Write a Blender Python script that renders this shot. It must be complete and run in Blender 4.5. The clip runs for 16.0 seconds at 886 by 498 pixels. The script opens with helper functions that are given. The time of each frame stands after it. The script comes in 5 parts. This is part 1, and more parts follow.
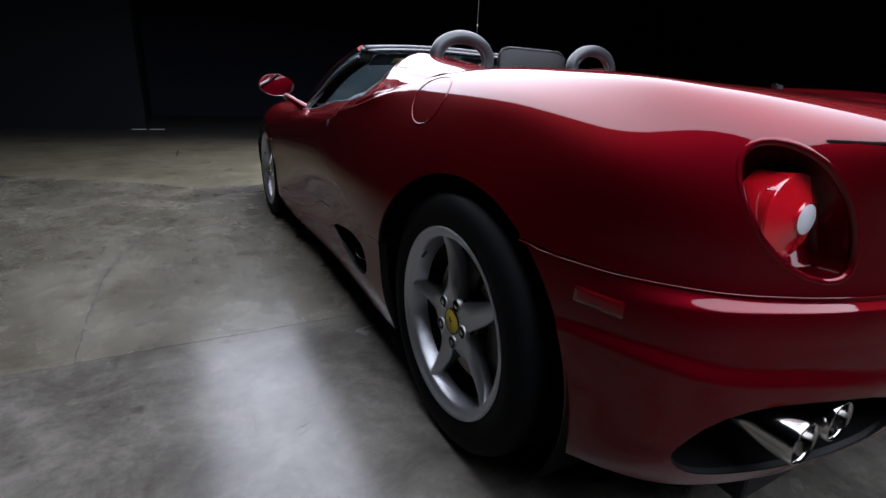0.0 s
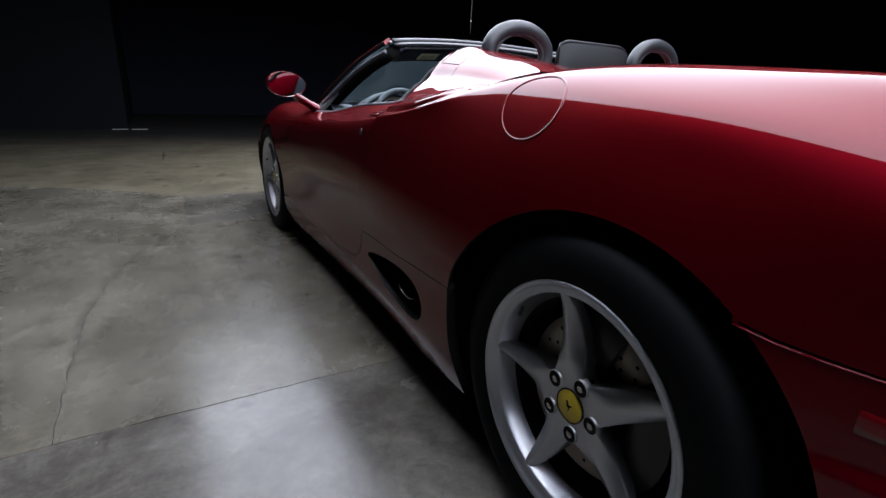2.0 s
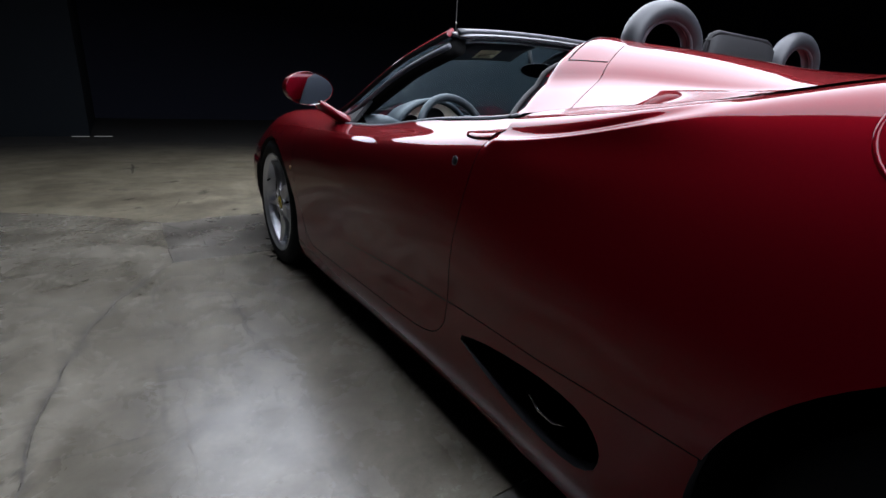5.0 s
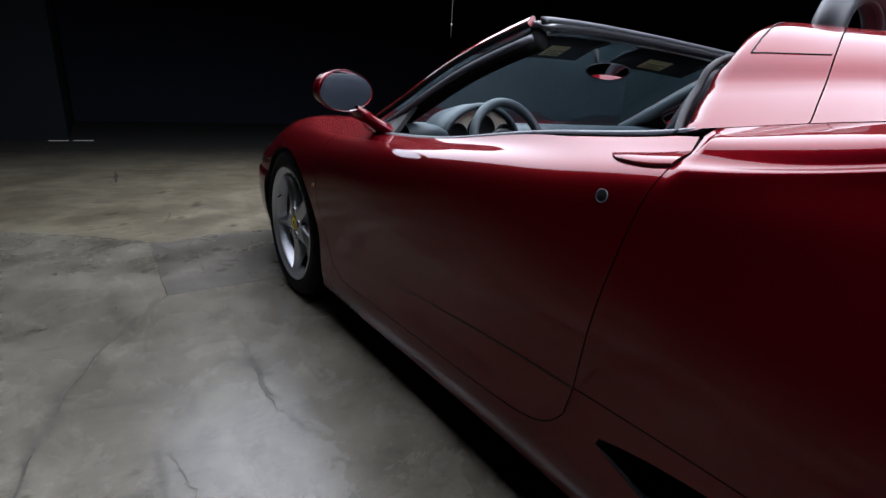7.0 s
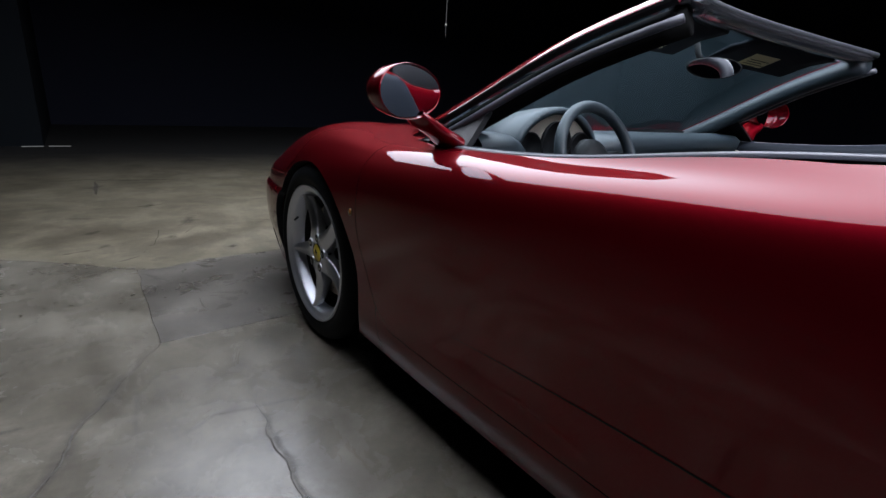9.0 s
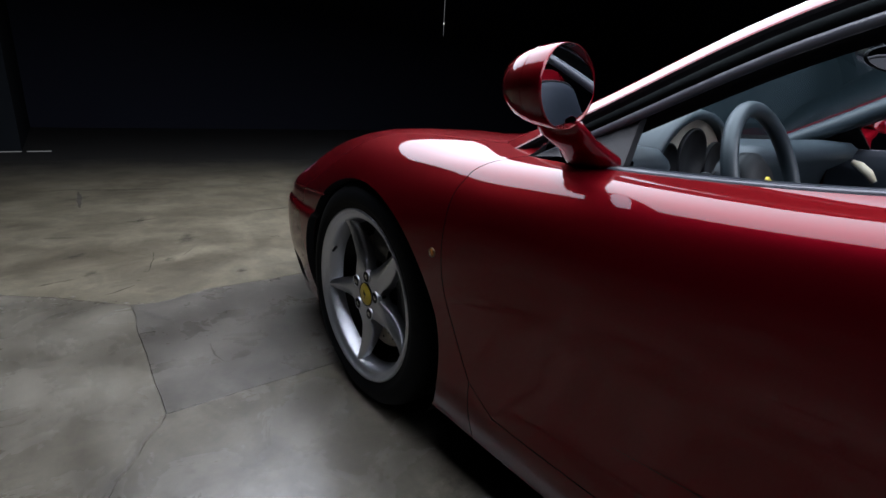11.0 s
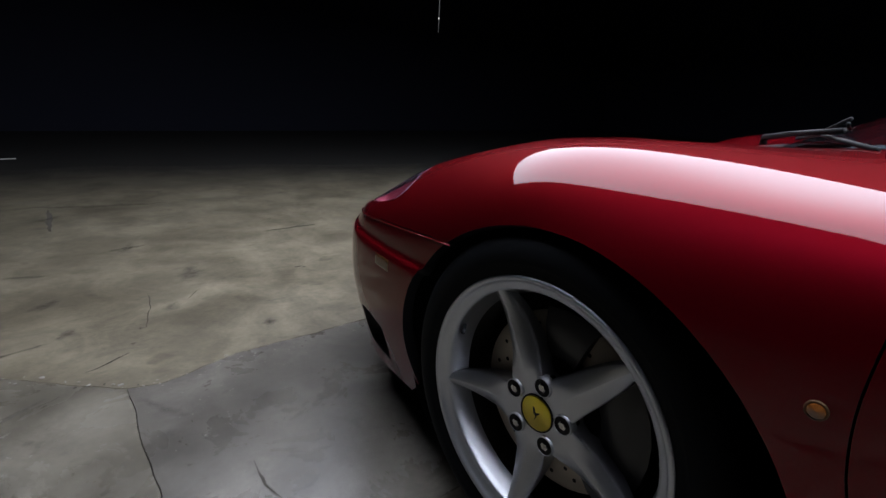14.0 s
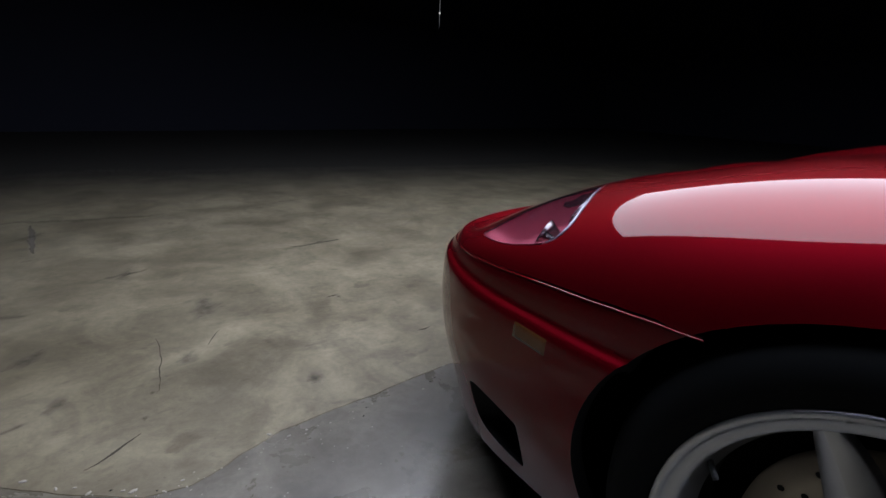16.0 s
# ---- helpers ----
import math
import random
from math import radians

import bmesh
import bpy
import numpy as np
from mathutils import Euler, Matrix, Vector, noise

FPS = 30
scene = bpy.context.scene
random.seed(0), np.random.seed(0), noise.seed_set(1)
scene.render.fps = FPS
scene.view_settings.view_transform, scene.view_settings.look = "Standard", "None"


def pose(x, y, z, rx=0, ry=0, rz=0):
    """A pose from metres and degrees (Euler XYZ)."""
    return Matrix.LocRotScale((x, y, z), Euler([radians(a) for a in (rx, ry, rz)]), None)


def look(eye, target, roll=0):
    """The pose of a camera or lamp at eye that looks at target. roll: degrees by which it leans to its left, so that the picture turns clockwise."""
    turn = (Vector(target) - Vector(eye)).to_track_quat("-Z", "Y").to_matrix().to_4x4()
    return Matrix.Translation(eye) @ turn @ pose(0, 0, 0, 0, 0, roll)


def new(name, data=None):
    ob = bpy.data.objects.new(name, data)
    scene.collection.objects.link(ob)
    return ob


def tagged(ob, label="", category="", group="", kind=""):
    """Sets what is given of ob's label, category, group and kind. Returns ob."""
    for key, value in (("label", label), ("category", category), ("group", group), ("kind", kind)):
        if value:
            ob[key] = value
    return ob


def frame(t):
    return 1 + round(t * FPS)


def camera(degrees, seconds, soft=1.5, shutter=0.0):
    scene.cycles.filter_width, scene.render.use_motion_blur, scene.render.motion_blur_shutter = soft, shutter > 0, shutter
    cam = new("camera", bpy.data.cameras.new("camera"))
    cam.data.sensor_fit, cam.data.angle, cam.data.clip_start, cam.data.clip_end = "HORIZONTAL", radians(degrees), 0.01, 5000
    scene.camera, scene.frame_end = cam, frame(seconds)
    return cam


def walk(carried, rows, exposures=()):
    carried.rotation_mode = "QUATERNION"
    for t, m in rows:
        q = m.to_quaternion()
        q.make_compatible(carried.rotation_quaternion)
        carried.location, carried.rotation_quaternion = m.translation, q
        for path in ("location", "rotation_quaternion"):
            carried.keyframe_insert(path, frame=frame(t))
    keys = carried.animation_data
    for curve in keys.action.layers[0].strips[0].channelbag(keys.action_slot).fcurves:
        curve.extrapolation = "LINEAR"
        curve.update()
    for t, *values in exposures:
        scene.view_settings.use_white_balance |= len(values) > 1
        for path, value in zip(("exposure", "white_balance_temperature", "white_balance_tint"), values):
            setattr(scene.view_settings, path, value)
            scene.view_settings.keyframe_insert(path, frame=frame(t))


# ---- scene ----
cam = camera(85.13, 16.0)

# Slider move along the car: seconds, eye, then yaw, pitch and roll in degrees.
ROWS = [
    (0, -1.4833, -0.9565, 0.8976, -29.199, -18.260, 2.714),
    (0.5, -1.4981, -0.8537, 0.8963, -29.606, -18.324, 2.793),
    (1, -1.5093, -0.7507, 0.8991, -30.003, -18.391, 2.835),
    (1.5, -1.5223, -0.6425, 0.8997, -30.486, -18.446, 2.751),
    (2, -1.5315, -0.5362, 0.8999, -30.949, -18.497, 2.788),
    (2.5, -1.5392, -0.4250, 0.9003, -31.457, -18.382, 2.779),
    (3, -1.5454, -0.3102, 0.9010, -32.164, -18.327, 2.838),
    (3.5, -1.5497, -0.2022, 0.9023, -32.857, -18.160, 2.937),
    (4, -1.5538, -0.0875, 0.9002, -33.298, -18.119, 3.001),
    (6.5, -1.5696, 0.4614, 0.8857, -35.407, -17.715, 3.090),
    (7, -1.5667, 0.5703, 0.8830, -35.776, -17.604, 3.271),
    (7.5, -1.5633, 0.6804, 0.8776, -36.213, -17.602, 3.203),
    (8, -1.5588, 0.7942, 0.8757, -36.653, -17.507, 3.182),
    (10.5, -1.5404, 1.3632, 0.8580, -38.365, -17.115, 3.279),
    (11, -1.5370, 1.4803, 0.8538, -38.720, -17.095, 3.194),
    (11.5, -1.5309, 1.5930, 0.8491, -39.098, -17.101, 3.093),
    (12, -1.5250, 1.7108, 0.8455, -39.480, -17.088, 3.107),
    (12.5, -1.5216, 1.8310, 0.8422, -39.831, -16.999, 3.095),
    (13, -1.5164, 1.9467, 0.8356, -40.202, -17.046, 3.047),
    (13.5, -1.5122, 2.0649, 0.8301, -40.599, -17.056, 3.000),
    (14, -1.5087, 2.1761, 0.8238, -40.919, -17.102, 2.857),
    (14.5, -1.5034, 2.2998, 0.8207, -41.263, -17.183, 2.834),
    (15, -1.4985, 2.4211, 0.8198, -41.610, -17.222, 2.802),
    (15.5, -1.4938, 2.5358, 0.8143, -41.857, -17.296, 2.753),
    (16, -1.4860, 2.6581, 0.8130, -42.130, -17.316, 2.738),
]


def aimed(x, y, z, yaw, pitch, roll):
    a, b = radians(yaw), radians(pitch)
    way = Vector((-math.sin(a) * math.cos(b), math.cos(a) * math.cos(b), math.sin(b)))
    return look((x, y, z), Vector((x, y, z)) + way, roll)


walk(cam, [(t, aimed(*row)) for t, *row in ROWS])

# ---- light ----
world = bpy.data.worlds.new("dark_studio")
world.use_nodes = True
world.node_tree.nodes["Background"].inputs[0].default_value = (0.05, 0.07, 0.1, 1)
world.node_tree.nodes["Background"].inputs[1].default_value = 0.0
scene.world = world
scene.view_settings.exposure = 0.0


# ---- materials ----
def material(name, color, rough=0.5, metal=0.0, coat=0.0, **more):
    m = bpy.data.materials.new(name)
    m.use_nodes = True
    b = m.node_tree.nodes["Principled BSDF"]
    b.inputs["Base Color"].default_value = (*color, 1)
    b.inputs["Roughness"].default_value = rough
    b.inputs["Metallic"].default_value = metal
    b.inputs["Coat Weight"].default_value = coat
    b.inputs["Coat Roughness"].default_value = 0.02
    for k, v in more.items():
        b.inputs[k.replace("_", " ")].default_value = v
    return m


def nodes_of(m):
    return m.node_tree.nodes, m.node_tree.links, m.node_tree.nodes["Principled BSDF"]


def glow(name, color, strength):
    m = bpy.data.materials.new(name)
    m.use_nodes = True
    n = m.node_tree.nodes
    n.clear()
    e, o = n.new("ShaderNodeEmission"), n.new("ShaderNodeOutputMaterial")
    e.inputs[0].default_value, e.inputs[1].default_value = (*color, 1), strength
    m.node_tree.links.new(e.outputs[0], o.inputs[0])
    return m


PAINT = material("dark_red_metallic_paint", (0.112, 0.0010, 0.0052), 0.52, 0.8, 1.0, Coat_IOR=1.39, Specular_IOR_Level=0.2, Specular_Tint=(0.45, 0.015, 0.04, 1))
RUBBER = material("tyre_rubber", (0.0034, 0.0038, 0.0044), 0.6, Specular_IOR_Level=0.06)
BLACK = material("black_trim", (0.008, 0.008, 0.009), 0.5, Specular_IOR_Level=0.16)
SEAL = material("grey_window_seal", (0.07, 0.072, 0.085), 0.3)
HEADER = material("glossy_black_header", (0.02, 0.02, 0.022), 0.22, 0.0, 0.6)
SATIN = material("satin_black_seal", (0.035, 0.037, 0.042), 0.38)
LEATHER = material("blue_black_leather", (0.012, 0.015, 0.020), 0.6, Specular_IOR_Level=0.08)
DASH_LEATHER = material("blue_grey_leather", (0.024, 0.033, 0.04), 0.45)
CREAM = material("cream_leather", (0.55, 0.48, 0.36), 0.5)
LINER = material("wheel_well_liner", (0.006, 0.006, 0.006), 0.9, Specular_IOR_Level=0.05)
BARREL = material("shaded_rim_barrel", (0.022, 0.021, 0.02), 0.6, 0.2)
BRONZE = material("dull_bronze_rim", (0.12, 0.06, 0.03), 0.4, 0.6)
PADDING = material("grey_black_padding", (0.022, 0.024, 0.028), 0.42)
SILVER = material("silver_wheel_paint", (0.45, 0.46, 0.485), 0.34, 0.85, 0.4)
CHROME = material("chrome", (0.42, 0.41, 0.39), 0.12, 1.0)
DISC = material("brake_disc_steel", (0.55, 0.48, 0.39), 0.5, 0.3)
CALIPER = material("black_caliper_paint", (0.015, 0.015, 0.016), 0.35)
ALLOY = material("pale_brushed_alloy", (0.62, 0.55, 0.45), 0.4, 0.6)
YELLOW = material("yellow_badge", (0.62, 0.46, 0.03), 0.35)
NOTE = material("pale_yellow_note", (0.75, 0.68, 0.36), 0.6)
MIRROR = material("mirror_silver", (0.85, 0.88, 0.92), 0.01, 1.0)
RED_LENS = material("red_lens", (0.62, 0.008, 0.018), 0.08, 0.0, 1.0, Transmission_Weight=0.25)
MARKER = material("dark_red_marker_lens", (0.10, 0.002, 0.004), 0.12, 0.0, 1.0)
AMBER = material("amber_lens", (0.22, 0.07, 0.015), 0.1, 0.0, 1.0)
AMBER_DULL = material("dull_amber_lens", (0.07, 0.024, 0.008), 0.25, 0.0, 0.3)
LAMP_BOWL = material("red_tinted_lamp_bowl", (0.30, 0.045, 0.07), 0.35, 0.5)
CLEAR_LENS = material("milky_lens", (0.50, 0.49, 0.52), 0.12, 0.0, 1.0)
DARKWALL = material("black_drape", (0.022, 0.024, 0.036), 0.95, Specular_IOR_Level=0.1)
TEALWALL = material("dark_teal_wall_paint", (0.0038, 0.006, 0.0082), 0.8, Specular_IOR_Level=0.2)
CRACK = material("crack_dirt", (0.03, 0.027, 0.023), 0.9)
STAIN = material("floor_stain", (0.075, 0.067, 0.055), 0.7, Specular_IOR_Level=0.25)
CHIP = material("pale_concrete_chip", (0.23, 0.215, 0.19), 0.8)
SMUDGE = material("soft_floor_smudge", (0.085, 0.077, 0.064), 0.4, Specular_IOR_Level=0.35)
FAINT = material("faint_crack_dirt", (0.048, 0.043, 0.035), 0.85, Specular_IOR_Level=0.1)


def concrete(name, light, dark, rough, bump=0.25):
    """Trowelled concrete: cloudy stains, streaks, fine grain, specks and uneven gloss."""
    m = material(name, light, rough, Specular_IOR_Level=0.44)
    n, l, b = nodes_of(m)
    co = n.new("ShaderNodeTexCoord")

    def noise_node(scale, detail, stretch=(1, 1, 1), rough_=0.6, distort=0.0):
        mp, t = n.new("ShaderNodeMapping"), n.new("ShaderNodeTexNoise")
        mp.inputs["Scale"].default_value = stretch
        t.inputs["Scale"].default_value, t.inputs["Detail"].default_value = scale, detail
        t.inputs["Roughness"].default_value, t.inputs["Distortion"].default_value = rough_, distort
        l.new(co.outputs["Object"], mp.inputs[0])
        l.new(mp.outputs[0], t.inputs["Vector"])
        return t.outputs["Fac"]

    def ramp(src, a, c0, z, c1):
        r = n.new("ShaderNodeValToRGB")
        r.color_ramp.elements[0].position, r.color_ramp.elements[1].position = a, z
        r.color_ramp.elements[0].color, r.color_ramp.elements[1].color = (*c0, 1), (*c1, 1)
        l.new(src, r.inputs[0])
        return r.outputs[0]

    def mixed(fac, a, c, kind="MIX"):
        mx = n.new("ShaderNodeMix")
        mx.data_type, mx.blend_type = "RGBA", kind
        if isinstance(fac, float):
            mx.inputs[0].default_value = fac
        else:
            l.new(fac, mx.inputs[0])
        l.new(a, mx.inputs[6])
        l.new(c, mx.inputs[7])
        return mx.outputs[2]

    cloud = noise_node(2.3, 6, (1, 0.9, 1), 0.62, 0.6)
    base = ramp(cloud, 0.38, dark, 0.62, light)
    streak = ramp(noise_node(4.6, 6, (1, 0.9, 1), 0.65, 0.8), 0.40, (0.62, 0.61, 0.60), 0.60, (1.1, 1.1, 1.1))
    base = mixed(0.75, base, streak, "MULTIPLY")
    grain = ramp(noise_node(60, 4, (1, 1, 1), 0.7), 0.3, (0.86, 0.86, 0.86), 0.7, (1.08, 1.08, 1.08))
    base = mixed(0.8, base, grain, "MULTIPLY")
    spot_ = ramp(noise_node(9, 3, (1, 1.4, 1), 0.5, 0.4), 0.27, (0.45, 0.43, 0.40), 0.36, (1, 1, 1))
    base = mixed(0.7, base, spot_, "MULTIPLY")
    mottle = ramp(noise_node(19, 5, (1, 1.2, 1), 0.7, 0.7), 0.36, (0.80, 0.79, 0.77), 0.62, (1.08, 1.08, 1.08))
    base = mixed(0.8, base, mottle, "MULTIPLY")
    pits = ramp(noise_node(130, 2, (1, 1, 1), 0.5), 0.26, (0.45, 0.43, 0.40), 0.33, (1, 1, 1))
    base = mixed(0.6, base, pits, "MULTIPLY")
    l.new(base, b.inputs["Base Color"])
    rr = n.new("ShaderNodeMapRange")
    rr.inputs[1].default_value, rr.inputs[2].default_value = 0.3, 0.7
    rr.inputs[3].default_value, rr.inputs[4].default_value = rough - 0.05, rough + 0.09
    l.new(noise_node(5, 6, (1, 1, 1), 0.65, 0.5), rr.inputs[0])
    l.new(rr.outputs[0], b.inputs["Roughness"])
    bp = n.new("ShaderNodeBump")
    bp.inputs["Strength"].default_value, bp.inputs["Distance"].default_value = bump, 0.004
    l.new(noise_node(35, 5, (1, 1, 1), 0.65), bp.inputs["Height"])
    l.new(bp.outputs[0], b.inputs["Normal"])
    return m


CONCRETE = concrete("worn_concrete", (0.1679, 0.1481, 0.1027), (0.1006, 0.0862, 0.0574), 0.42)
CONCRETE_SMOOTH = concrete("polished_concrete", (0.1323, 0.1237, 0.1088), (0.0832, 0.0768, 0.0662), 0.20, 0.06)
CONCRETE_GREY = concrete("grey_patch_concrete", (0.1281, 0.1182, 0.0994), (0.0719, 0.0652, 0.0541), 0.28, 0.14)
CONCRETE_MID = concrete("half_polished_concrete", (0.1591, 0.1458, 0.1161), (0.0994, 0.0895, 0.0685), 0.245, 0.10)
SOFTBOX = glow("softbox_cloth", (0.90, 0.955, 1.12), 6.2)
GAP_LIGHT = glow("light_under_door", (0.9, 0.95, 1.0), 0.12)


def stain_or_falloff(name, color, rough, strength, least=0.15):
    """Dirt, and painted light falloff, on the concrete: thins out towards its edge (attribute "body") and breaks up in
    patches.
    """
    m = material(name, color, rough)
    n, l, b = nodes_of(m)
    co, t, body = n.new("ShaderNodeTexCoord"), n.new("ShaderNodeTexNoise"), n.new("ShaderNodeAttribute")
    t.inputs["Scale"].default_value, t.inputs["Detail"].default_value, t.inputs["Roughness"].default_value = 26, 5, 0.7
    body.attribute_name = "body"
    r, cut = n.new("ShaderNodeMapRange"), n.new("ShaderNodeMath")
    r.inputs[1].default_value, r.inputs[2].default_value, r.inputs[3].default_value, r.inputs[4].default_value = 0.32, 0.68, least, strength
    cut.operation = "MULTIPLY"
    l.new(co.outputs["Object"], t.inputs["Vector"])
    l.new(t.outputs["Fac"], r.inputs[0])
    l.new(r.outputs[0], cut.inputs[0])
    l.new(body.outputs["Fac"], cut.inputs[1])
    l.new(cut.outputs[0], b.inputs["Alpha"])
    return m


DIRT = stain_or_falloff("ground_in_dirt", (0.045, 0.041, 0.034), 0.5, 0.75)
FAR_FALLOFF = stain_or_falloff("black_falloff", (0.006, 0.006, 0.006), 0.8, 1.0, 0.8)
PALE_SCUFF = stain_or_falloff("pale_scuff", (0.26, 0.24, 0.20), 0.6, 0.6)


def clear(name, tint, gloss, film=0.0, film_color=(0.3, 0.36, 0.4)):
    """Thin glass: tinted, with a Fresnel gloss and a faint film of dust."""
    m = bpy.data.materials.new(name)
    m.use_nodes = True
    n, l = m.node_tree.nodes, m.node_tree.links
    n.clear()
    out, mix, tr, gl, fr = (n.new(k) for k in ("ShaderNodeOutputMaterial", "ShaderNodeMixShader", "ShaderNodeBsdfTransparent", "ShaderNodeBsdfGlossy", "ShaderNodeLayerWeight"))
    tr.inputs[0].default_value = (*tint, 1)
    gl.inputs["Roughness"].default_value = gloss
    fr.inputs["Blend"].default_value = 0.5
    grow, rest = n.new("ShaderNodeMath"), n.new("ShaderNodeMath")
    grow.operation, rest.operation = "POWER", "MULTIPLY_ADD"
    grow.inputs[1].default_value, rest.inputs[1].default_value, rest.inputs[2].default_value = 5.0, 0.92, 0.05
    l.new(fr.outputs["Facing"], grow.inputs[0])
    l.new(grow.outputs[0], rest.inputs[0])
    l.new(rest.outputs[0], mix.inputs[0])
    base = tr.outputs[0]
    if film:
        df, mx = n.new("ShaderNodeBsdfTranslucent"), n.new("ShaderNodeMixShader")
        df.inputs[0].default_value = (*film_color, 1)
        mx.inputs[0].default_value = film
        l.new(tr.outputs[0], mx.inputs[1])
        l.new(df.outputs[0], mx.inputs[2])
        base = mx.outputs[0]
    l.new(base, mix.inputs[1])
    l.new(gl.outputs[0], mix.inputs[2])
    l.new(mix.outputs[0], out.inputs[0])
    return m


SCREEN = clear("windscreen_glass", (0.72, 0.82, 0.84), 0.01, 0.012, (0.20, 0.36, 0.42))
COVER = clear("lamp_cover_glass", (0.88, 0.86, 0.92), 0.01, 0.26, (0.55, 0.40, 0.52))


# ---- mesh helpers ----
def link_mesh(name, me, mat, parent=None, label="", smooth=True):
    ob = new(name, me)
    if mat:
        me.materials.append(mat)
    if smooth:
        for p in me.polygons:
            p.use_smooth = True
    if parent:
        ob.parent = parent
    if label:
        ob["label"] = label
    return ob


def part(name, bm, mat, parent=None, label="", smooth=True, sharp=0.0):
    me = bpy.data.meshes.new(name)
    bmesh.ops.recalc_face_normals(bm, faces=bm.faces)
    if sharp:
        for e in bm.edges:
            if len(e.link_faces) == 2 and e.calc_face_angle(0.0) > radians(sharp):
                e.smooth = False
    bm.to_mesh(me)
    bm.free()
    return link_mesh(name, me, mat, parent, label, smooth)


def box(bm, lo, hi, bevel=0.0, seg=2):
    r = bmesh.ops.create_cube(bm, size=1)
    vs = r["verts"]
    for v in vs:
        v.co = Vector([lo[i] + (hi[i] - lo[i]) * (v.co[i] + 0.5) for i in range(3)])
    if bevel:
        es = list({e for v in vs for e in v.link_edges})
        bmesh.ops.bevel(bm, geom=es, offset=bevel, segments=seg, affect="EDGES", profile=0.5)


def lathe(bm, profile, axis="x", n=64, center=(0, 0, 0), a0=0.0, a1=2 * math.pi):
    """Turns a profile of (along, radius) about an axis."""
    full = abs(a1 - a0 - 2 * math.pi) < 1e-6
    rings = []
    for k in range(n if full else n + 1):
        a = a0 + (a1 - a0) * k / n
        c, s = math.cos(a), math.sin(a)
        ring = []
        for h, r in profile:
            p = {"x": (h, r * c, r * s), "y": (r * c, h, r * s), "z": (r * c, r * s, h)}[axis]
            ring.append(bm.verts.new(Vector(p) + Vector(center)))
        rings.append(ring)
    m = len(rings)
    for k in range(m if full else m - 1):
        A, B = rings[k], rings[(k + 1) % m]
        for i in range(len(profile) - 1):
            bm.faces.new((A[i], A[i + 1], B[i + 1], B[i]))


def tube(bm, points, radius, n=12, closed=False, flat=1.0):
    """A round rod along points; radius may be a number or one a point."""
    pts = [Vector(p) for p in points]
    rad = radius if isinstance(radius, (list, tuple)) else [radius] * len(pts)
    rings, side = [], None
    for i, p in enumerate(pts):
        a = pts[i - 1] if i or closed else pts[0]
        b = pts[(i + 1) % len(pts)] if i + 1 < len(pts) or closed else pts[-1]
        t = (b - a).normalized()
        if side is None:
            side = t.orthogonal().normalized()
        side = (side - t * side.dot(t)).normalized()
        up = t.cross(side)
        rings.append([bm.verts.new(p + rad[i] * (math.cos(2 * math.pi * k / n) * side + flat * math.sin(2 * math.pi * k / n) * up)) for k in range(n)])
    m = len(rings)
    for i in range(m if closed else m - 1):
        A, B = rings[i], rings[(i + 1) % m]
        for k in range(n):
            bm.faces.new((A[k], A[(k + 1) % n], B[(k + 1) % n], B[k]))
    if not closed:
        bm.faces.new(rings[0][::-1])
        bm.faces.new(rings[-1])


def loft(bm, rows, close_u=False):
    """Skin over rows of points."""
    vs = [[bm.verts.new(p) for p in row] for row in rows]
    for A, B in zip(vs, vs[1:]):
        n = len(A)
        for i in range(n if close_u else n - 1):
            bm.faces.new((A[i], A[(i + 1) % n], B[(i + 1) % n], B[i]))
    return vs


def spline_basis(x):
    """Second derivatives of a natural cubic spline through knots at x, as a matrix."""
    n = len(x)
    A, R, h = np.eye(n), np.zeros((n, n)), np.diff(x)
    for i in range(1, n - 1):
        A[i, i - 1:i + 2] = h[i - 1], 2 * (h[i - 1] + h[i]), h[i]
        R[i, i - 1:i + 2] = 6 / h[i - 1], -6 / h[i - 1] - 6 / h[i], 6 / h[i]
    return np.linalg.solve(A, R)


def curve(*knots):
    """A smooth function through the knots (place, value)."""
    x, y = np.array([k[0] for k in knots], float), np.array([k[1] for k in knots], float)
    n = len(x)
    A, b, h = np.eye(n), np.zeros(n), np.diff(x)
    for i in range(1, n - 1):
        A[i, i - 1:i + 2] = h[i - 1], 2 * (h[i - 1] + h[i]), h[i]
        b[i] = 6 * ((y[i + 1] - y[i]) / h[i] - (y[i] - y[i - 1]) / h[i - 1])
    m = np.linalg.solve(A, b)

    def f(q):
        q = np.clip(np.asarray(q, float), x[0], x[-1])
        i = np.clip(np.searchsorted(x, q) - 1, 0, n - 2)
        a, c = (x[i + 1] - q) / h[i], (q - x[i]) / h[i]
        return a * y[i] + c * y[i + 1] + ((a ** 3 - a) * m[i] + (c ** 3 - c) * m[i + 1]) * h[i] ** 2 / 6
    return f


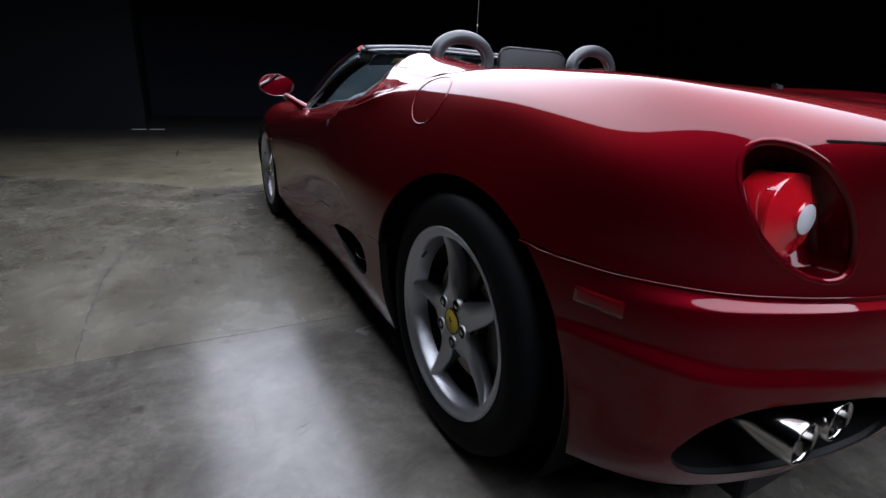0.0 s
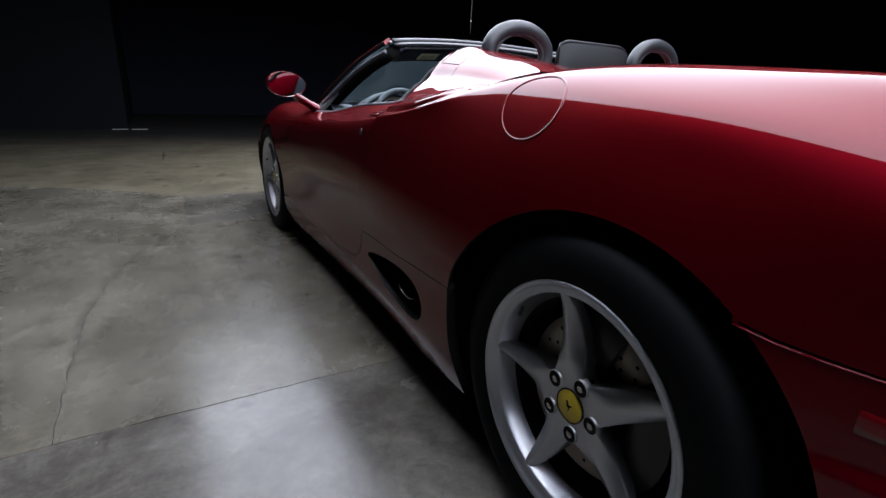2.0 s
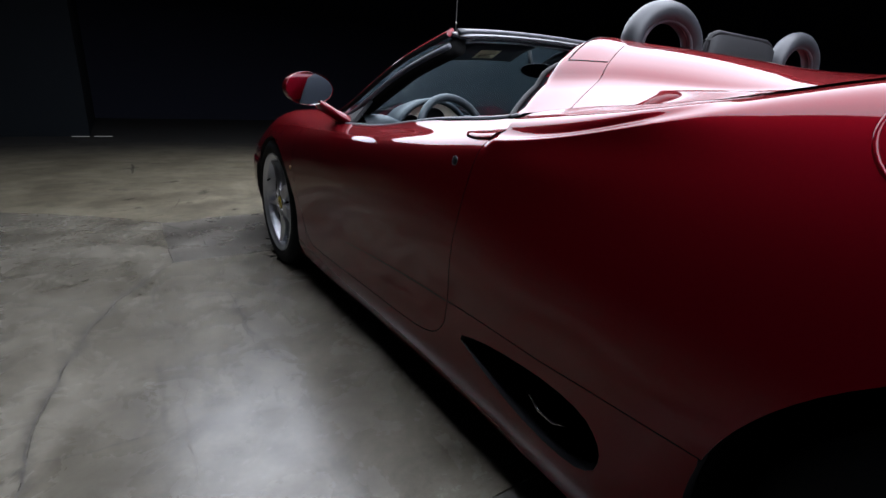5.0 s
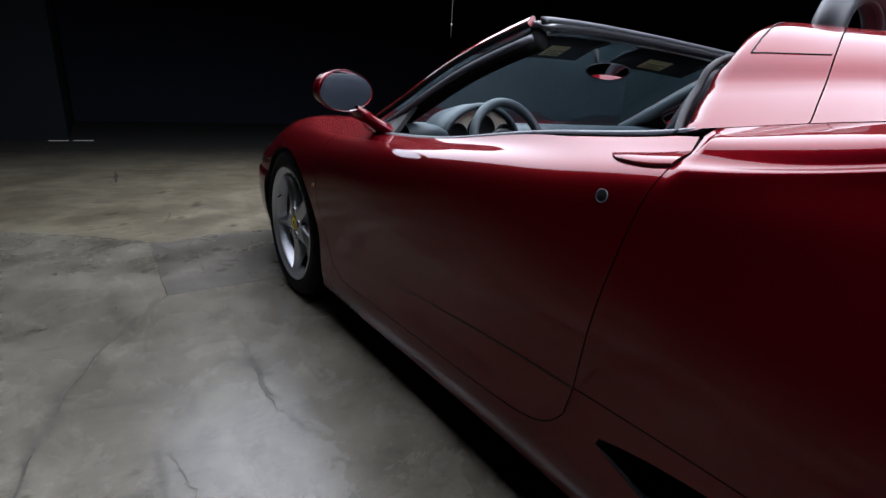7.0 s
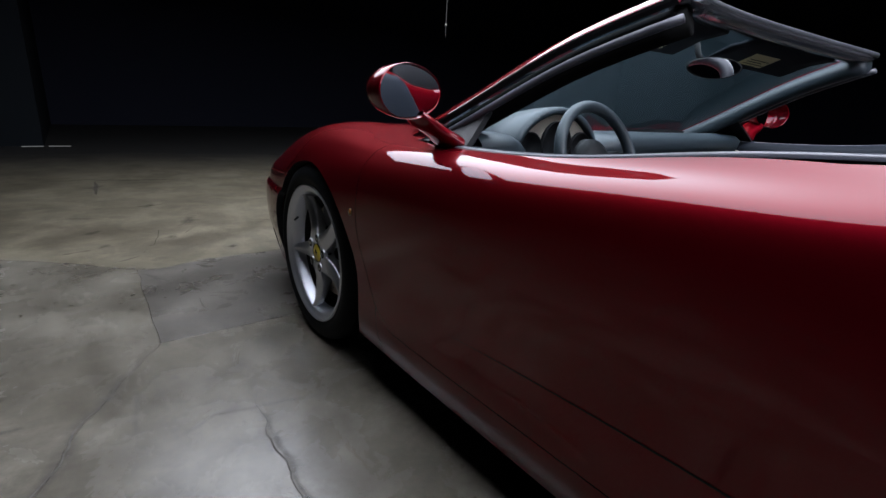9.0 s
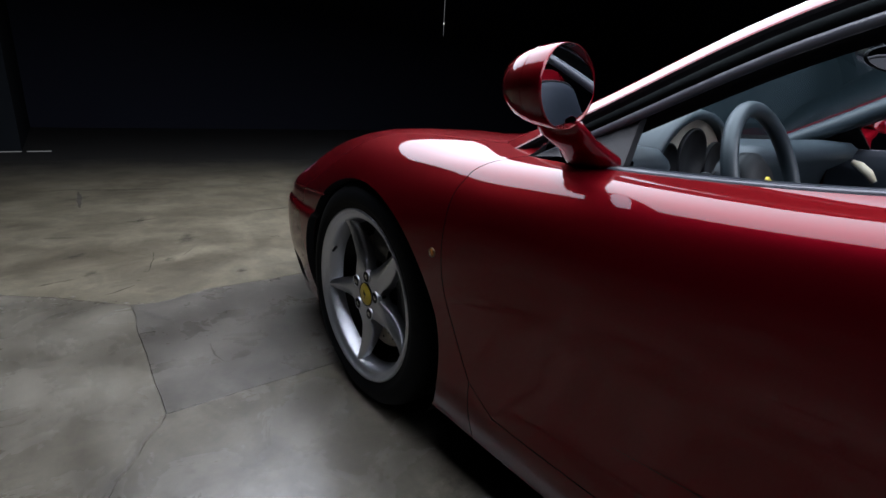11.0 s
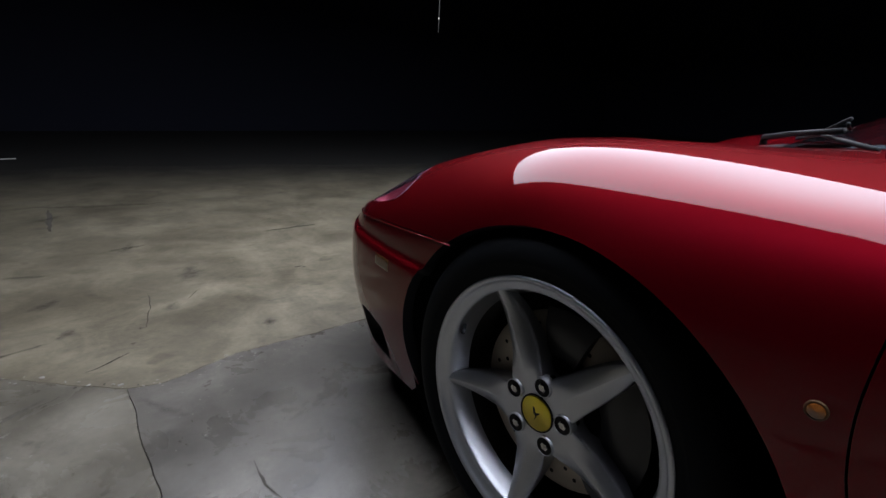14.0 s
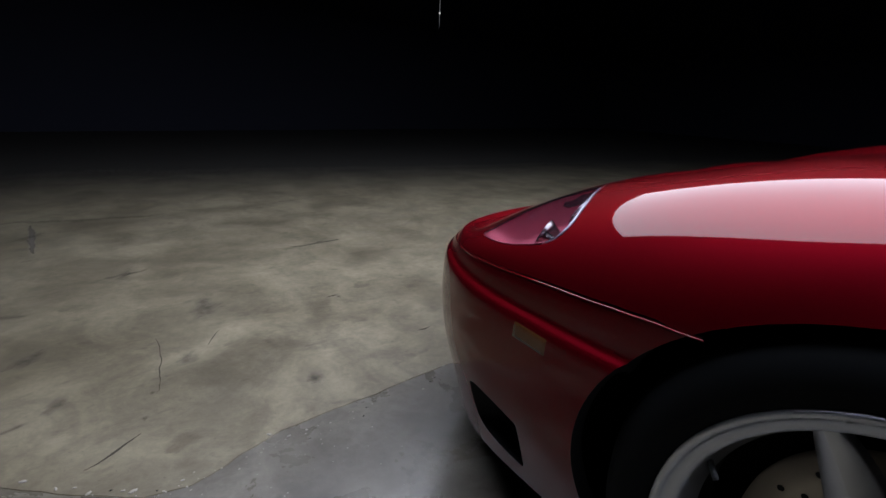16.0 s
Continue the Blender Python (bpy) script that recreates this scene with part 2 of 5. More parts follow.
# ---- the car's skin: one smooth surface over (s, v) ----
# s runs round the plan from the tail's middle along the flank to the nose's middle and equals y on the flank;
# v runs from the sill (0) up over the shoulder to the middle line (13). Rear axle y = 0, front axle y = 2.6.
TAIL, NOSE = -1.46, 4.305
plan_w = curve((TAIL, 0), (-1.13, 0.33), (-0.88, 0.58), (-0.70, 0.745), (-0.585, 0.838), (-0.52, 0.873), (-0.4, 0.905), (-0.2, 0.932), (0, 0.952), (0.35, 0.967), (1.0, 0.952), (1.6, 0.945), (2.2, 0.958), (2.6, 0.96), (2.85, 0.945), (3.0, 0.93), (3.15, 0.905), (3.285, 0.87), (3.39, 0.82), (3.49, 0.76), (3.635, 0.65), (3.80, 0.50), (4.005, 0.30), (NOSE, 0))
plan_y = curve((TAIL, -0.745), (-1.13, -0.735), (-0.88, -0.70), (-0.70, -0.635), (-0.585, -0.567), (-0.52, -0.51), (-0.4, -0.397), (-0.2, -0.2), (0, 0), (1.3, 1.3), (2.6, 2.6), (3.0, 3.0), (3.15, 3.15), (3.285, 3.28), (3.39, 3.375), (3.49, 3.455), (3.635, 3.55), (3.80, 3.62), (4.005, 3.665), (NOSE, 3.68))
spine_y = curve((TAIL, -0.16), (-0.88, -0.13), (-0.6, -0.1), (-0.2, 0.03), (0.4, 0.42), (1.3, 1.3), (2.3, 2.25), (2.9, 2.7), (3.3, 2.85), (3.7, 2.92), (NOSE, 2.95))
ROW_Z = [
    curve((TAIL, 0.33), (-0.95, 0.315), (-0.75, 0.28), (-0.6, 0.26), (-0.42, 0.225), (-0.2, 0.17), (0.5, 0.135), (2, 0.135), (2.9, 0.15), (3.2, 0.13), (NOSE, 0.13)),
    curve((TAIL, 0.37), (-0.95, 0.36), (-0.6, 0.33), (-0.42, 0.31), (0.5, 0.24), (2, 0.24), (2.9, 0.25), (NOSE, 0.21)),
    curve((TAIL, 0.5), (-0.6, 0.495), (-0.45, 0.475), (-0.2, 0.42), (0.5, 0.4), (2, 0.4), (2.9, 0.37), (NOSE, 0.33)),
    curve((TAIL, 0.605), (-0.7, 0.6), (-0.5, 0.585), (-0.3, 0.555), (0.5, 0.55), (2, 0.54), (2.6, 0.515), (2.85, 0.485), (3, 0.477), (3.4, 0.468), (NOSE, 0.43)),
    curve((TAIL, 0.65), (-0.55, 0.6499), (-0.45, 0.6596), (-0.35, 0.67), (-0.15, 0.6859), (0, 0.6936), (0.3, 0.7), (1.3, 0.6696), (2, 0.6492), (2.6, 0.5977), (2.7, 0.5634), (2.85, 0.5127), (3, 0.497), (3.4, 0.486), (NOSE, 0.447)),
    curve((TAIL, 0.7601), (-0.55, 0.7725), (-0.45, 0.7837), (-0.3, 0.8002), (-0.15, 0.8175), (0, 0.8311), (0.3, 0.834), (0.95, 0.7659), (1.3, 0.7601), (1.6, 0.7388), (2.1, 0.7118), (2.6, 0.695), (2.7, 0.6742), (2.8, 0.6371), (3, 0.5837), (3.2, 0.5533), (3.4, 0.5281), (NOSE, 0.485)),
    curve((TAIL, 0.8648), (-0.55, 0.8693), (-0.45, 0.8719), (-0.3, 0.8829), (-0.15, 0.8984), (0, 0.9126), (0.3, 0.9197), (0.55, 0.8732), (0.77, 0.8251), (0.95, 0.8051), (1.29, 0.7959), (1.56, 0.7709), (1.83, 0.7509), (2.1, 0.7463), (2.35, 0.7495), (2.6, 0.7635), (2.7, 0.7578), (2.8, 0.7418), (3, 0.6959), (3.2, 0.6285), (3.4, 0.56), (NOSE, 0.5001)),
    curve((TAIL, 0.898), (-0.55, 0.9056), (-0.45, 0.9137), (-0.3, 0.924), (-0.15, 0.9344), (0, 0.9442), (0.3, 0.937), (0.55, 0.8851), (0.77, 0.8357), (0.95, 0.8211), (1.29, 0.8154), (1.56, 0.7835), (1.83, 0.764), (2.1, 0.7596), (2.35, 0.7693), (2.6, 0.7773), (2.7, 0.7716), (2.8, 0.7609), (3, 0.7181), (3.2, 0.6628), (3.4, 0.5937), (NOSE, 0.5301)),
    curve((TAIL, 0.9049), (-0.55, 0.9242), (-0.45, 0.9338), (-0.3, 0.9451), (-0.15, 0.9535), (0, 0.959), (0.2, 0.9543), (0.35, 0.935), (0.5, 0.908), (0.65, 0.89), (0.82, 0.874), (0.97, 0.855), (1.29, 0.8305), (1.83, 0.7859), (2.1, 0.7802), (2.35, 0.7818), (2.6, 0.7738), (2.7, 0.7669), (2.8, 0.7664), (3, 0.7319), (3.2, 0.683), (3.4, 0.6288), (NOSE, 0.575)),
    curve((TAIL, 0.93), (-0.5, 0.9348), (0.3, 0.94), (1, 0.92), (1.6, 0.85), (2.1, 0.785), (2.6, 0.7379), (2.75, 0.7236), (2.9, 0.7104), (3.1, 0.6934), (3.3, 0.6803), (NOSE, 0.66)),
]
ROW_D = [
    curve((TAIL, 0.06), (-0.5, 0.035), (0.5, 0.055), (2, 0.055), (2.9, 0.05), (NOSE, 0.07)),
    curve((TAIL, 0.02), (-0.5, 0.01), (0.5, 0.025), (2, 0.025), (2.9, 0.02), (NOSE, 0.03)),
    curve((TAIL, -0.006), (-0.6, -0.006), (-0.4, -0.002), (0.5, 0.008), (2, 0.018), (2.9, 0.003), (NOSE, 0.005)),
    curve((TAIL, 0.006), (-0.6, 0.006), (-0.4, 0.004), (-0.2, 0), (1, 0), (NOSE, 0)),
    curve((TAIL, 0.01601), (-0.75, 0.01605), (-0.6, 0.01749), (-0.5, 0.01824), (-0.3, 0.01793), (-0.15, 0.01878), (0, 0.0202), (0.3, 0.02202), (1.3, 0.005197), (1.8, 0.005847), (2.1, 0.009853), (2.35, 0.01808), (2.6, 0.01524), (2.85, 0.01584), (3, 0.0164), (3.4, 0.01709), (NOSE, 0.02001)),
    curve((TAIL, 0.02129), (-0.75, 0.0205), (-0.6, 0.02331), (-0.5, 0.02652), (-0.15, 0.05534), (0, 0.06097), (0.3, 0.06712), (0.95, 0.02094), (1.29, 0.0275), (1.6, 0.02841), (1.8, 0.03236), (2.1, 0.04059), (2.35, 0.05588), (2.6, 0.05207), (2.8, 0.03394), (3, 0.03355), (3.2, 0.03315), (3.4, 0.03846), (NOSE, 0.04478)),
    curve((TAIL, 0.02539), (-0.75, 0.03789), (-0.6, 0.06297), (-0.5, 0.08158), (-0.3, 0.0986), (-0.15, 0.1073), (0, 0.118), (0.3, 0.1243), (0.55, 0.08379), (0.77, 0.05987), (0.95, 0.04872), (1.29, 0.08529), (1.6, 0.08582), (1.8, 0.0806), (2.1, 0.09506), (2.35, 0.1158), (2.6, 0.1384), (2.8, 0.1339), (3, 0.1275), (3.2, 0.1128), (NOSE, 0.09978)),
    curve((TAIL, 0.06533), (-0.75, 0.07662), (-0.6, 0.09783), (-0.5, 0.1181), (-0.15, 0.1657), (0, 0.1766), (0.3, 0.1598), (0.55, 0.1078), (0.77, 0.08331), (0.95, 0.08578), (1.29, 0.1078), (1.6, 0.1095), (1.8, 0.1198), (2.1, 0.1486), (2.35, 0.1869), (2.6, 0.2054), (2.8, 0.2071), (3, 0.1923), (3.2, 0.1758), (NOSE, 0.1595)),
    curve((TAIL, 0.1299), (-0.75, 0.1496), (-0.6, 0.165), (-0.5, 0.178), (-0.15, 0.2452), (0, 0.2625), (0.2, 0.2495), (0.5, 0.1659), (0.97, 0.1499), (1.29, 0.1297), (1.6, 0.1296), (1.8, 0.1559), (2.1, 0.2198), (2.35, 0.2732), (2.6, 0.3109), (2.8, 0.3209), (3, 0.3115), (3.2, 0.2907), (NOSE, 0.26)),
]
ledge_v = curve((TAIL, 2.1), (-0.9, 2.12), (-0.75, 2.22), (-0.65, 2.28), (-0.58, 2.41), (-0.5, 2.56), (-0.34, 2.81), (0, 2.9))
hollow_d = curve((5.1, 0), (5.3, 0.0005), (5.6, 0.0045), (5.9, 0.0135), (6.0, 0.016), (6.1, 0.0145), (6.2, 0.0155), (6.4, 0.0245), (6.6, 0.036), (6.75, 0.042), (6.88, 0.038), (7.02, 0.02), (7.16, 0))
ROW_V = np.array([0, 1, 2.3, 3.5, 4.3, 5.2, 6.0, 6.4, 7.1, 13.0])
TOP = 13.0
BEND = spline_basis(ROW_V)


def across(v):
    """Weights of the ten rows at v."""
    v = np.clip(np.asarray(v, float), 0, TOP)
    i = np.clip(np.searchsorted(ROW_V, v, side="right") - 1, 0, 8)
    h = ROW_V[i + 1] - ROW_V[i]
    c = (v - ROW_V[i]) / h
    a = 1 - c
    E = np.eye(10)
    return a[..., None] * E[i] + c[..., None] * E[i + 1] + ((a ** 3 - a)[..., None] * BEND[i] + (c ** 3 - c)[..., None] * BEND[i + 1]) * (h * h)[..., None] / 6


def skin(s, v):
    """Points of the left flank for arrays s, v."""
    s, v = np.asarray(s, float), np.asarray(v, float)
    ow, oy, qy = plan_w(s), plan_y(s), spine_y(s)
    reach = np.hypot(ow, oy - qy)
    W = across(v)
    z = sum(W[..., k] * ROW_Z[k](s) for k in range(10))
    d = sum(W[..., k] * (ROW_D[k](s) if k < 9 else reach) for k in range(10))
    # ledge low on the tail, and the hollow above the crest behind the door
    q = np.clip((-0.24 - s) / 0.2, 0, 1)
    g = np.clip((v - ledge_v(s) + 0.1) / 0.32, 0, 1)
    d = d + 0.010 * q * q * (3 - 2 * q) * g * g * (3 - 2 * g) * np.clip((4.1 - v) / 1.4, 0, 1)
    q = np.clip((-0.40 - s) / 0.2, 0, 1)
    g = np.clip((v - 3.6) / 0.45, 0, 1)
    d = d + 0.013 * q * q * (3 - 2 * q) * g * g * (3 - 2 * g)
    q = np.clip((s - 0.42) / 0.22, 0, 1) * np.clip((0.941 - s) / 0.014, 0, 1)
    d = d - hollow_d(v) * q * q * (3 - 2 * q)
    f = d / np.maximum(reach, 1e-6)
    return np.stack([-ow * (1 - f), oy + (qy - oy) * f, z], -1)


def skin_normal(s, v):
    e = 0.004
    a = skin(s + e, v) - skin(s - e, v)
    b = skin(s, np.clip(v + e, 0, TOP)) - skin(s, np.clip(v - e, 0, TOP))
    n = np.cross(b, a)
    return n / np.maximum(np.linalg.norm(n, axis=-1, keepdims=True), 1e-9)


GRID_V = np.linspace(0, 7.3, 400)


def at_height(y, z):
    """v on the flank at which the skin has this height, near station y."""
    p = skin(np.full(400, y), GRID_V)[:, 2]
    k = np.argmax(p >= z) if (p >= z).any() else 399
    if k == 0:
        return 0.0
    c = (z - p[k - 1]) / max(p[k] - p[k - 1], 1e-9)
    return float(GRID_V[k - 1] + c * (GRID_V[k] - GRID_V[k - 1]))


def offset_ring(ring, gap):
    """The closed 2D ring (s, v), counter-clockwise, drawn in by gap metres; v is about 0.12 m a step."""
    K = np.array([1.0, 0.12])
    p = np.array(ring) * K
    out = []
    n = len(p)
    for i in range(n):
        a, b, c = p[i - 1], p[i], p[(i + 1) % n]
        d1, d2 = (b - a) / max(np.linalg.norm(b - a), 1e-9), (c - b) / max(np.linalg.norm(c - b), 1e-9)
        n1, n2 = np.array([-d1[1], d1[0]]), np.array([-d2[1], d2[0]])
        m = n1 + n2
        m = m / max(m @ m, 0.3) * 2
        out.append((b + m * gap) / K)
    return out


def dense(ring, step=0.02):
    K = np.array([1.0, 0.12])
    out = []
    for a, b in zip(ring, ring[1:] + ring[:1]):
        a, b = np.array(a, float), np.array(b, float)
        n = max(1, int(np.linalg.norm((b - a) * K) / step))
        out += [tuple(a + (b - a) * k / n) for k in range(n)]
    return out


def inside(p, ring):
    x, y = p[:, 0], p[:, 1]
    r = np.zeros(len(p), bool)
    for (ax, ay), (bx, by) in zip(ring, ring[1:] + ring[:1]):
        if ay == by:
            continue
        c = ((ay > y) != (by > y)) & (x < (bx - ax) * (y - ay) / (by - ay) + ax)
        r ^= c
    return r


def panel(name, ring, mat, parent, mirror=False, gap=0.0012, lip=0.026, holes=(), ds=0.025, dv=0.12, label=""):
    """A sheet-metal panel cut out of the skin along a ring of (s, v), with folded edges."""
    from mathutils.geometry import delaunay_2d_cdt
    ring = dense(list(ring))
    area = sum(a[0] * b[1] - a[1] * b[0] for a, b in zip(ring, ring[1:] + ring[:1]))
    if area < 0:
        ring = ring[::-1]
    rings = [[tuple(q) for q in offset_ring(ring, gap)]]
    for h in holes:
        h = dense(list(h))
        area = sum(a[0] * b[1] - a[1] * b[0] for a, b in zip(h, h[1:] + h[:1]))
        h = h if area < 0 else h[::-1]
        rings.append([tuple(q) for q in offset_ring(h, gap)])
    R = np.array(rings[0])
    s0, s1, v0, v1 = R[:, 0].min(), R[:, 0].max(), R[:, 1].min(), R[:, 1].max()
    gs, gv = np.meshgrid(np.arange(s0, s1, ds), np.arange(v0, v1, dv))
    g = np.stack([gs.ravel(), gv.ravel()], 1)
    ok = inside(g, rings[0])
    for h in rings[1:]:
        ok &= ~inside(g, h)
    K = np.array([1.0, 0.12])
    for h in rings:
        for q in h:
            ok &= ((g - q) * K * ((g - q) * K)).sum(1) > (0.35 * ds) ** 2
    g = g[ok]
    pts, edges = [], []
    for h in rings:
        base = len(pts)
        pts += h
        edges += [(base + i, base + (i + 1) % len(h)) for i in range(len(h))]
    nb = len(pts)
    pts += [tuple(q) for q in g]
    r = delaunay_2d_cdt([Vector((p[0], p[1] * 0.12)) for p in pts], edges, [], 1, 1e-7)
    co, tris, orig = r[0], r[2], r[3]
    P2 = np.array([(c[0], c[1] / 0.12) for c in co])
    cen = np.array([P2[list(t)].mean(0) for t in tris])
    keep = inside(cen, rings[0])
    for h in rings[1:]:
        keep &= ~inside(cen, h)
    tris = [tuple(t) for t, k in zip(tris, keep) if k]
    X, N = skin(P2[:, 0], P2[:, 1]), skin_normal(P2[:, 0], P2[:, 1])
    verts, normals, faces = [tuple(p) for p in X], [tuple(q) for q in N], []
    for t in tris:
        a, b, c = X[t[0]], X[t[1]], X[t[2]]
        faces.append(t if np.dot(np.cross(b - a, c - a), N[list(t)].mean(0)) > 0 else t[::-1])
    where = {}
    for i, o in enumerate(orig):
        for q in o:
            if q < nb:
                where[q] = i
    base, skin_faces = 0, 0
    for h in rings:
        idx = [where[base + i] for i in range(len(h)) if base + i in where]
        base += len(h)
        m = len(verts)
        for i in idx:
            verts.append(tuple(X[i])), normals.append((0, 0, 0))
        for i in idx:
            verts.append(tuple(X[i] - N[i] * lip)), normals.append((0, 0, 0))
        n = len(idx)
        skin_faces = skin_faces or len(faces)
        for k in range(n):
            k2 = (k + 1) % n
            faces.append((m + k, m + k2, m + n + k2, m + n + k))
    if mirror:
        verts = [(-x, y, z) for x, y, z in verts]
        normals = [(-x, y, z) for x, y, z in normals]
        faces = [f[::-1] for f in faces]
    me = bpy.data.meshes.new(name)
    me.from_pydata(verts, [], faces)
    me.update()
    ob = link_mesh(name, me, mat, parent, label)
    me.materials.append(BLACK)
    for p in me.polygons[len(tris):]:
        p.use_smooth = False
        p.material_index = 1
    me.normals_split_custom_set_from_vertices(normals)
    return ob


def eased(pts, closed=False, rounds=2):
    """The line with its corners cut round."""
    for _ in range(rounds):
        out = [] if closed else [pts[0]]
        for a, b in zip(pts, pts[1:] + (pts[:1] if closed else [])):
            out += [(a[0] * 0.75 + b[0] * 0.25, a[1] * 0.75 + b[1] * 0.25), (a[0] * 0.25 + b[0] * 0.75, a[1] * 0.25 + b[1] * 0.75)]
        pts = out + ([] if closed else [pts[-1]])
    return pts


def flank(*pts):
    """A line of (y, z) on the flank as (s, v)."""
    return [(y, at_height(y, z)) for y, z in pts]


def arc(cy, cz, r, up, a0, a1, n=28):
    """An oval arc on the flank seen from the side; degrees, 0 ahead, 90 up."""
    return flank(*[(cy + r * math.cos(radians(a0 + (a1 - a0) * k / n)), cz + up * math.sin(radians(a0 + (a1 - a0) * k / n))) for k in range(n + 1)])


# ---- the hall ----
def plain(name, lo, hi, mat, kind="structure", category="", label="", bevel=0.0):
    bm = bmesh.new()
    box(bm, lo, hi, bevel)
    return tagged(part(name, bm, mat, smooth=False), label, category, kind=kind)


plain("wall_north", (-1.9, 13.0, 0), (16, 13.2, 6), DARKWALL, label="black drape across the far end in darkness", category="wall")
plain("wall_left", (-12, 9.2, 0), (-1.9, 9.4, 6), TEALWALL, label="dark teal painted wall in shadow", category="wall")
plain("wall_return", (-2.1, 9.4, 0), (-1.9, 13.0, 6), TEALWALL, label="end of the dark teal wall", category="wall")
plain("wall_south", (-12, -12, 0), (16, -11.8, 6), DARKWALL, label="black draped wall", category="wall")
plain("wall_west", (-12, -11.8, 0), (-11.8, 9.2, 6), DARKWALL, label="black draped wall", category="wall")
plain("wall_east", (15.8, -11.8, 0), (16, 13.0, 6), DARKWALL, label="black draped wall", category="wall")
plain("ceiling", (-12, -12, 6), (16, 13.2, 6.2), DARKWALL, label="black hall ceiling", category="ceiling")
for x0, x1 in ((-2.12, -1.9), (-1.85, -1.62)):
    plain("door_gap", (x0, 9.12, 0.0), (x1, 9.135, 0.012), GAP_LIGHT, label="thin strip of light on the floor under a door", category="light gap")

floor = tagged(new("floor"), "worn grey-brown concrete floor in cast slabs with cracks", "floor", kind="structure")
bm = bmesh.new()
box(bm, (-12, -12, -0.3), (16, 13.2, -0.012))
part("sub_floor", bm, CRACK, floor, smooth=False)


def ragged(points, amount, step=0.05):
    """A line with small random steps sideways."""
    out = []
    for (ax, ay), (bx, by) in zip(points, points[1:]):
        n = max(1, int(math.hypot(bx - ax, by - ay) / step))
        for k in range(n):
            x, y = ax + (bx - ax) * k / n, ay + (by - ay) * k / n
            out.append((x + amount * (noise.noise((x * 9, y * 9, 1.0)) + 0.6 * noise.noise((x * 31, y * 31, 2.0))), y + amount * (noise.noise((x * 9, y * 9, 5.0)) + 0.6 * noise.noise((x * 31, y * 31, 7.0)))))
    return out + [points[-1]]


def slab(ring, mat, label, gap=0.0016):
    """One cast slab, drawn in from its joints, with a chipped edge."""
    area = sum(a[0] * b[1] - a[1] * b[0] for a, b in zip(ring, ring[1:] + ring[:1]))
    ring = ring if area > 0 else ring[::-1]

    def drawn(d):
        out, n = [], len(ring)
        for i in range(n):
            a, b, c = (Vector(ring[j]) for j in (i - 1, i, (i + 1) % n))
            t = (c - a).normalized()
            out.append(b + Vector((-t.y, t.x)) * d)
        return out
    bm = bmesh.new()
    rows = [[(p.x, p.y, z) for p in drawn(d)] for d, z in ((gap, -0.012), (gap, -0.002), (gap + 0.0012, 0.0))]
    vs = loft(bm, rows, close_u=True)
    bm.faces.new(vs[-1])
    bmesh.ops.triangulate(bm, faces=[f for f in bm.faces if len(f.verts) > 4])
    return part("slab", bm, mat, floor, label, smooth=False)


J1 = ragged([(-12, 0.80), (-2.04, 0.80), (-1.53, 0.80), (-0.9, 0.795), (3, 0.80), (16, 0.80)], 0.004)
J1A = [p for p in J1 if p[0] <= -1.85]
J1B = [p for p in J1 if p[0] > -1.85]
RIFT = ragged([(-1.85, 0.80), (-1.86, 1.2), (-1.84, 1.6), (-1.79, 1.95), (-1.68, 2.33), (-1.55, 2.57), (-1.43, 2.76), (-1.41, 2.80)], 0.008, 0.035)
EDGE_LEFT = ragged([(-1.41, 2.80), (-1.407, 3.1), (-1.405, 3.4), (-1.397, 3.64)], 0.004, 0.04)
EDGE_NEAR = ragged([(-1.41, 2.80), (-1.0, 2.80), (0, 2.79), (16, 2.79)], 0.004)
EDGE_FAR = ragged([(-1.397, 3.64), (-1.31, 3.615), (-1.09, 3.668), (-0.6, 3.65), (0.5, 3.66), (16, 3.7)], 0.008, 0.035)
RIFT_FAR = ragged([(-12, 6.5), (-3.0, 4.7), (-1.95, 4.1), (-1.69, 3.915), (-1.58, 3.81), (-1.48, 3.71), (-1.397, 3.64)], 0.008, 0.035)
slab(J1 + [(16, -12), (-12, -12)], CONCRETE_SMOOTH, "smooth polished concrete slab")
slab(J1A + RIFT[:-1] + EDGE_LEFT[:-1] + RIFT_FAR[::-1], CONCRETE_MID, "rough stained concrete slab", 0.0004)
slab(RIFT[::-1][:-1] + [RIFT[0]] + J1B + EDGE_NEAR[::-1][:-1], CONCRETE_MID, "half-polished concrete slab", 0.0004)
slab(EDGE_NEAR + EDGE_FAR[::-1] + EDGE_LEFT[::-1][1:-1], CONCRETE_GREY, "smooth grey repair slab", 0.0006)
slab(RIFT_FAR + EDGE_FAR[1:] + [(16, 13.2), (-12, 13.2)], CONCRETE, "rough stained concrete slab", 0.0004)


def crack(points, width, amount=0.012, mat=FAINT):
    """A fine crack or scratch, dark, on the floor."""
    line = ragged(points, amount, 0.02)
    bm = bmesh.new()
    rows = []
    n = len(line) - 1
    for i, (x, y) in enumerate(line):
        a, b = line[max(i - 1, 0)], line[min(i + 1, n)]
        t = Vector((b[0] - a[0], b[1] - a[1])).normalized()
        h = width * (0.25 + 0.75 * math.sin(math.pi * min(max(i / n, 0.02), 0.98))) * (0.6 + 0.8 * abs(noise.noise((x * 25, y * 25, 3.0))))
        rows.append([(x - t.y * h, y + t.x * h, 0.0011), (x + t.y * h, y - t.x * h, 0.0011)])
    loft(bm, rows)
    part("crack", bm, mat, floor, smooth=False)


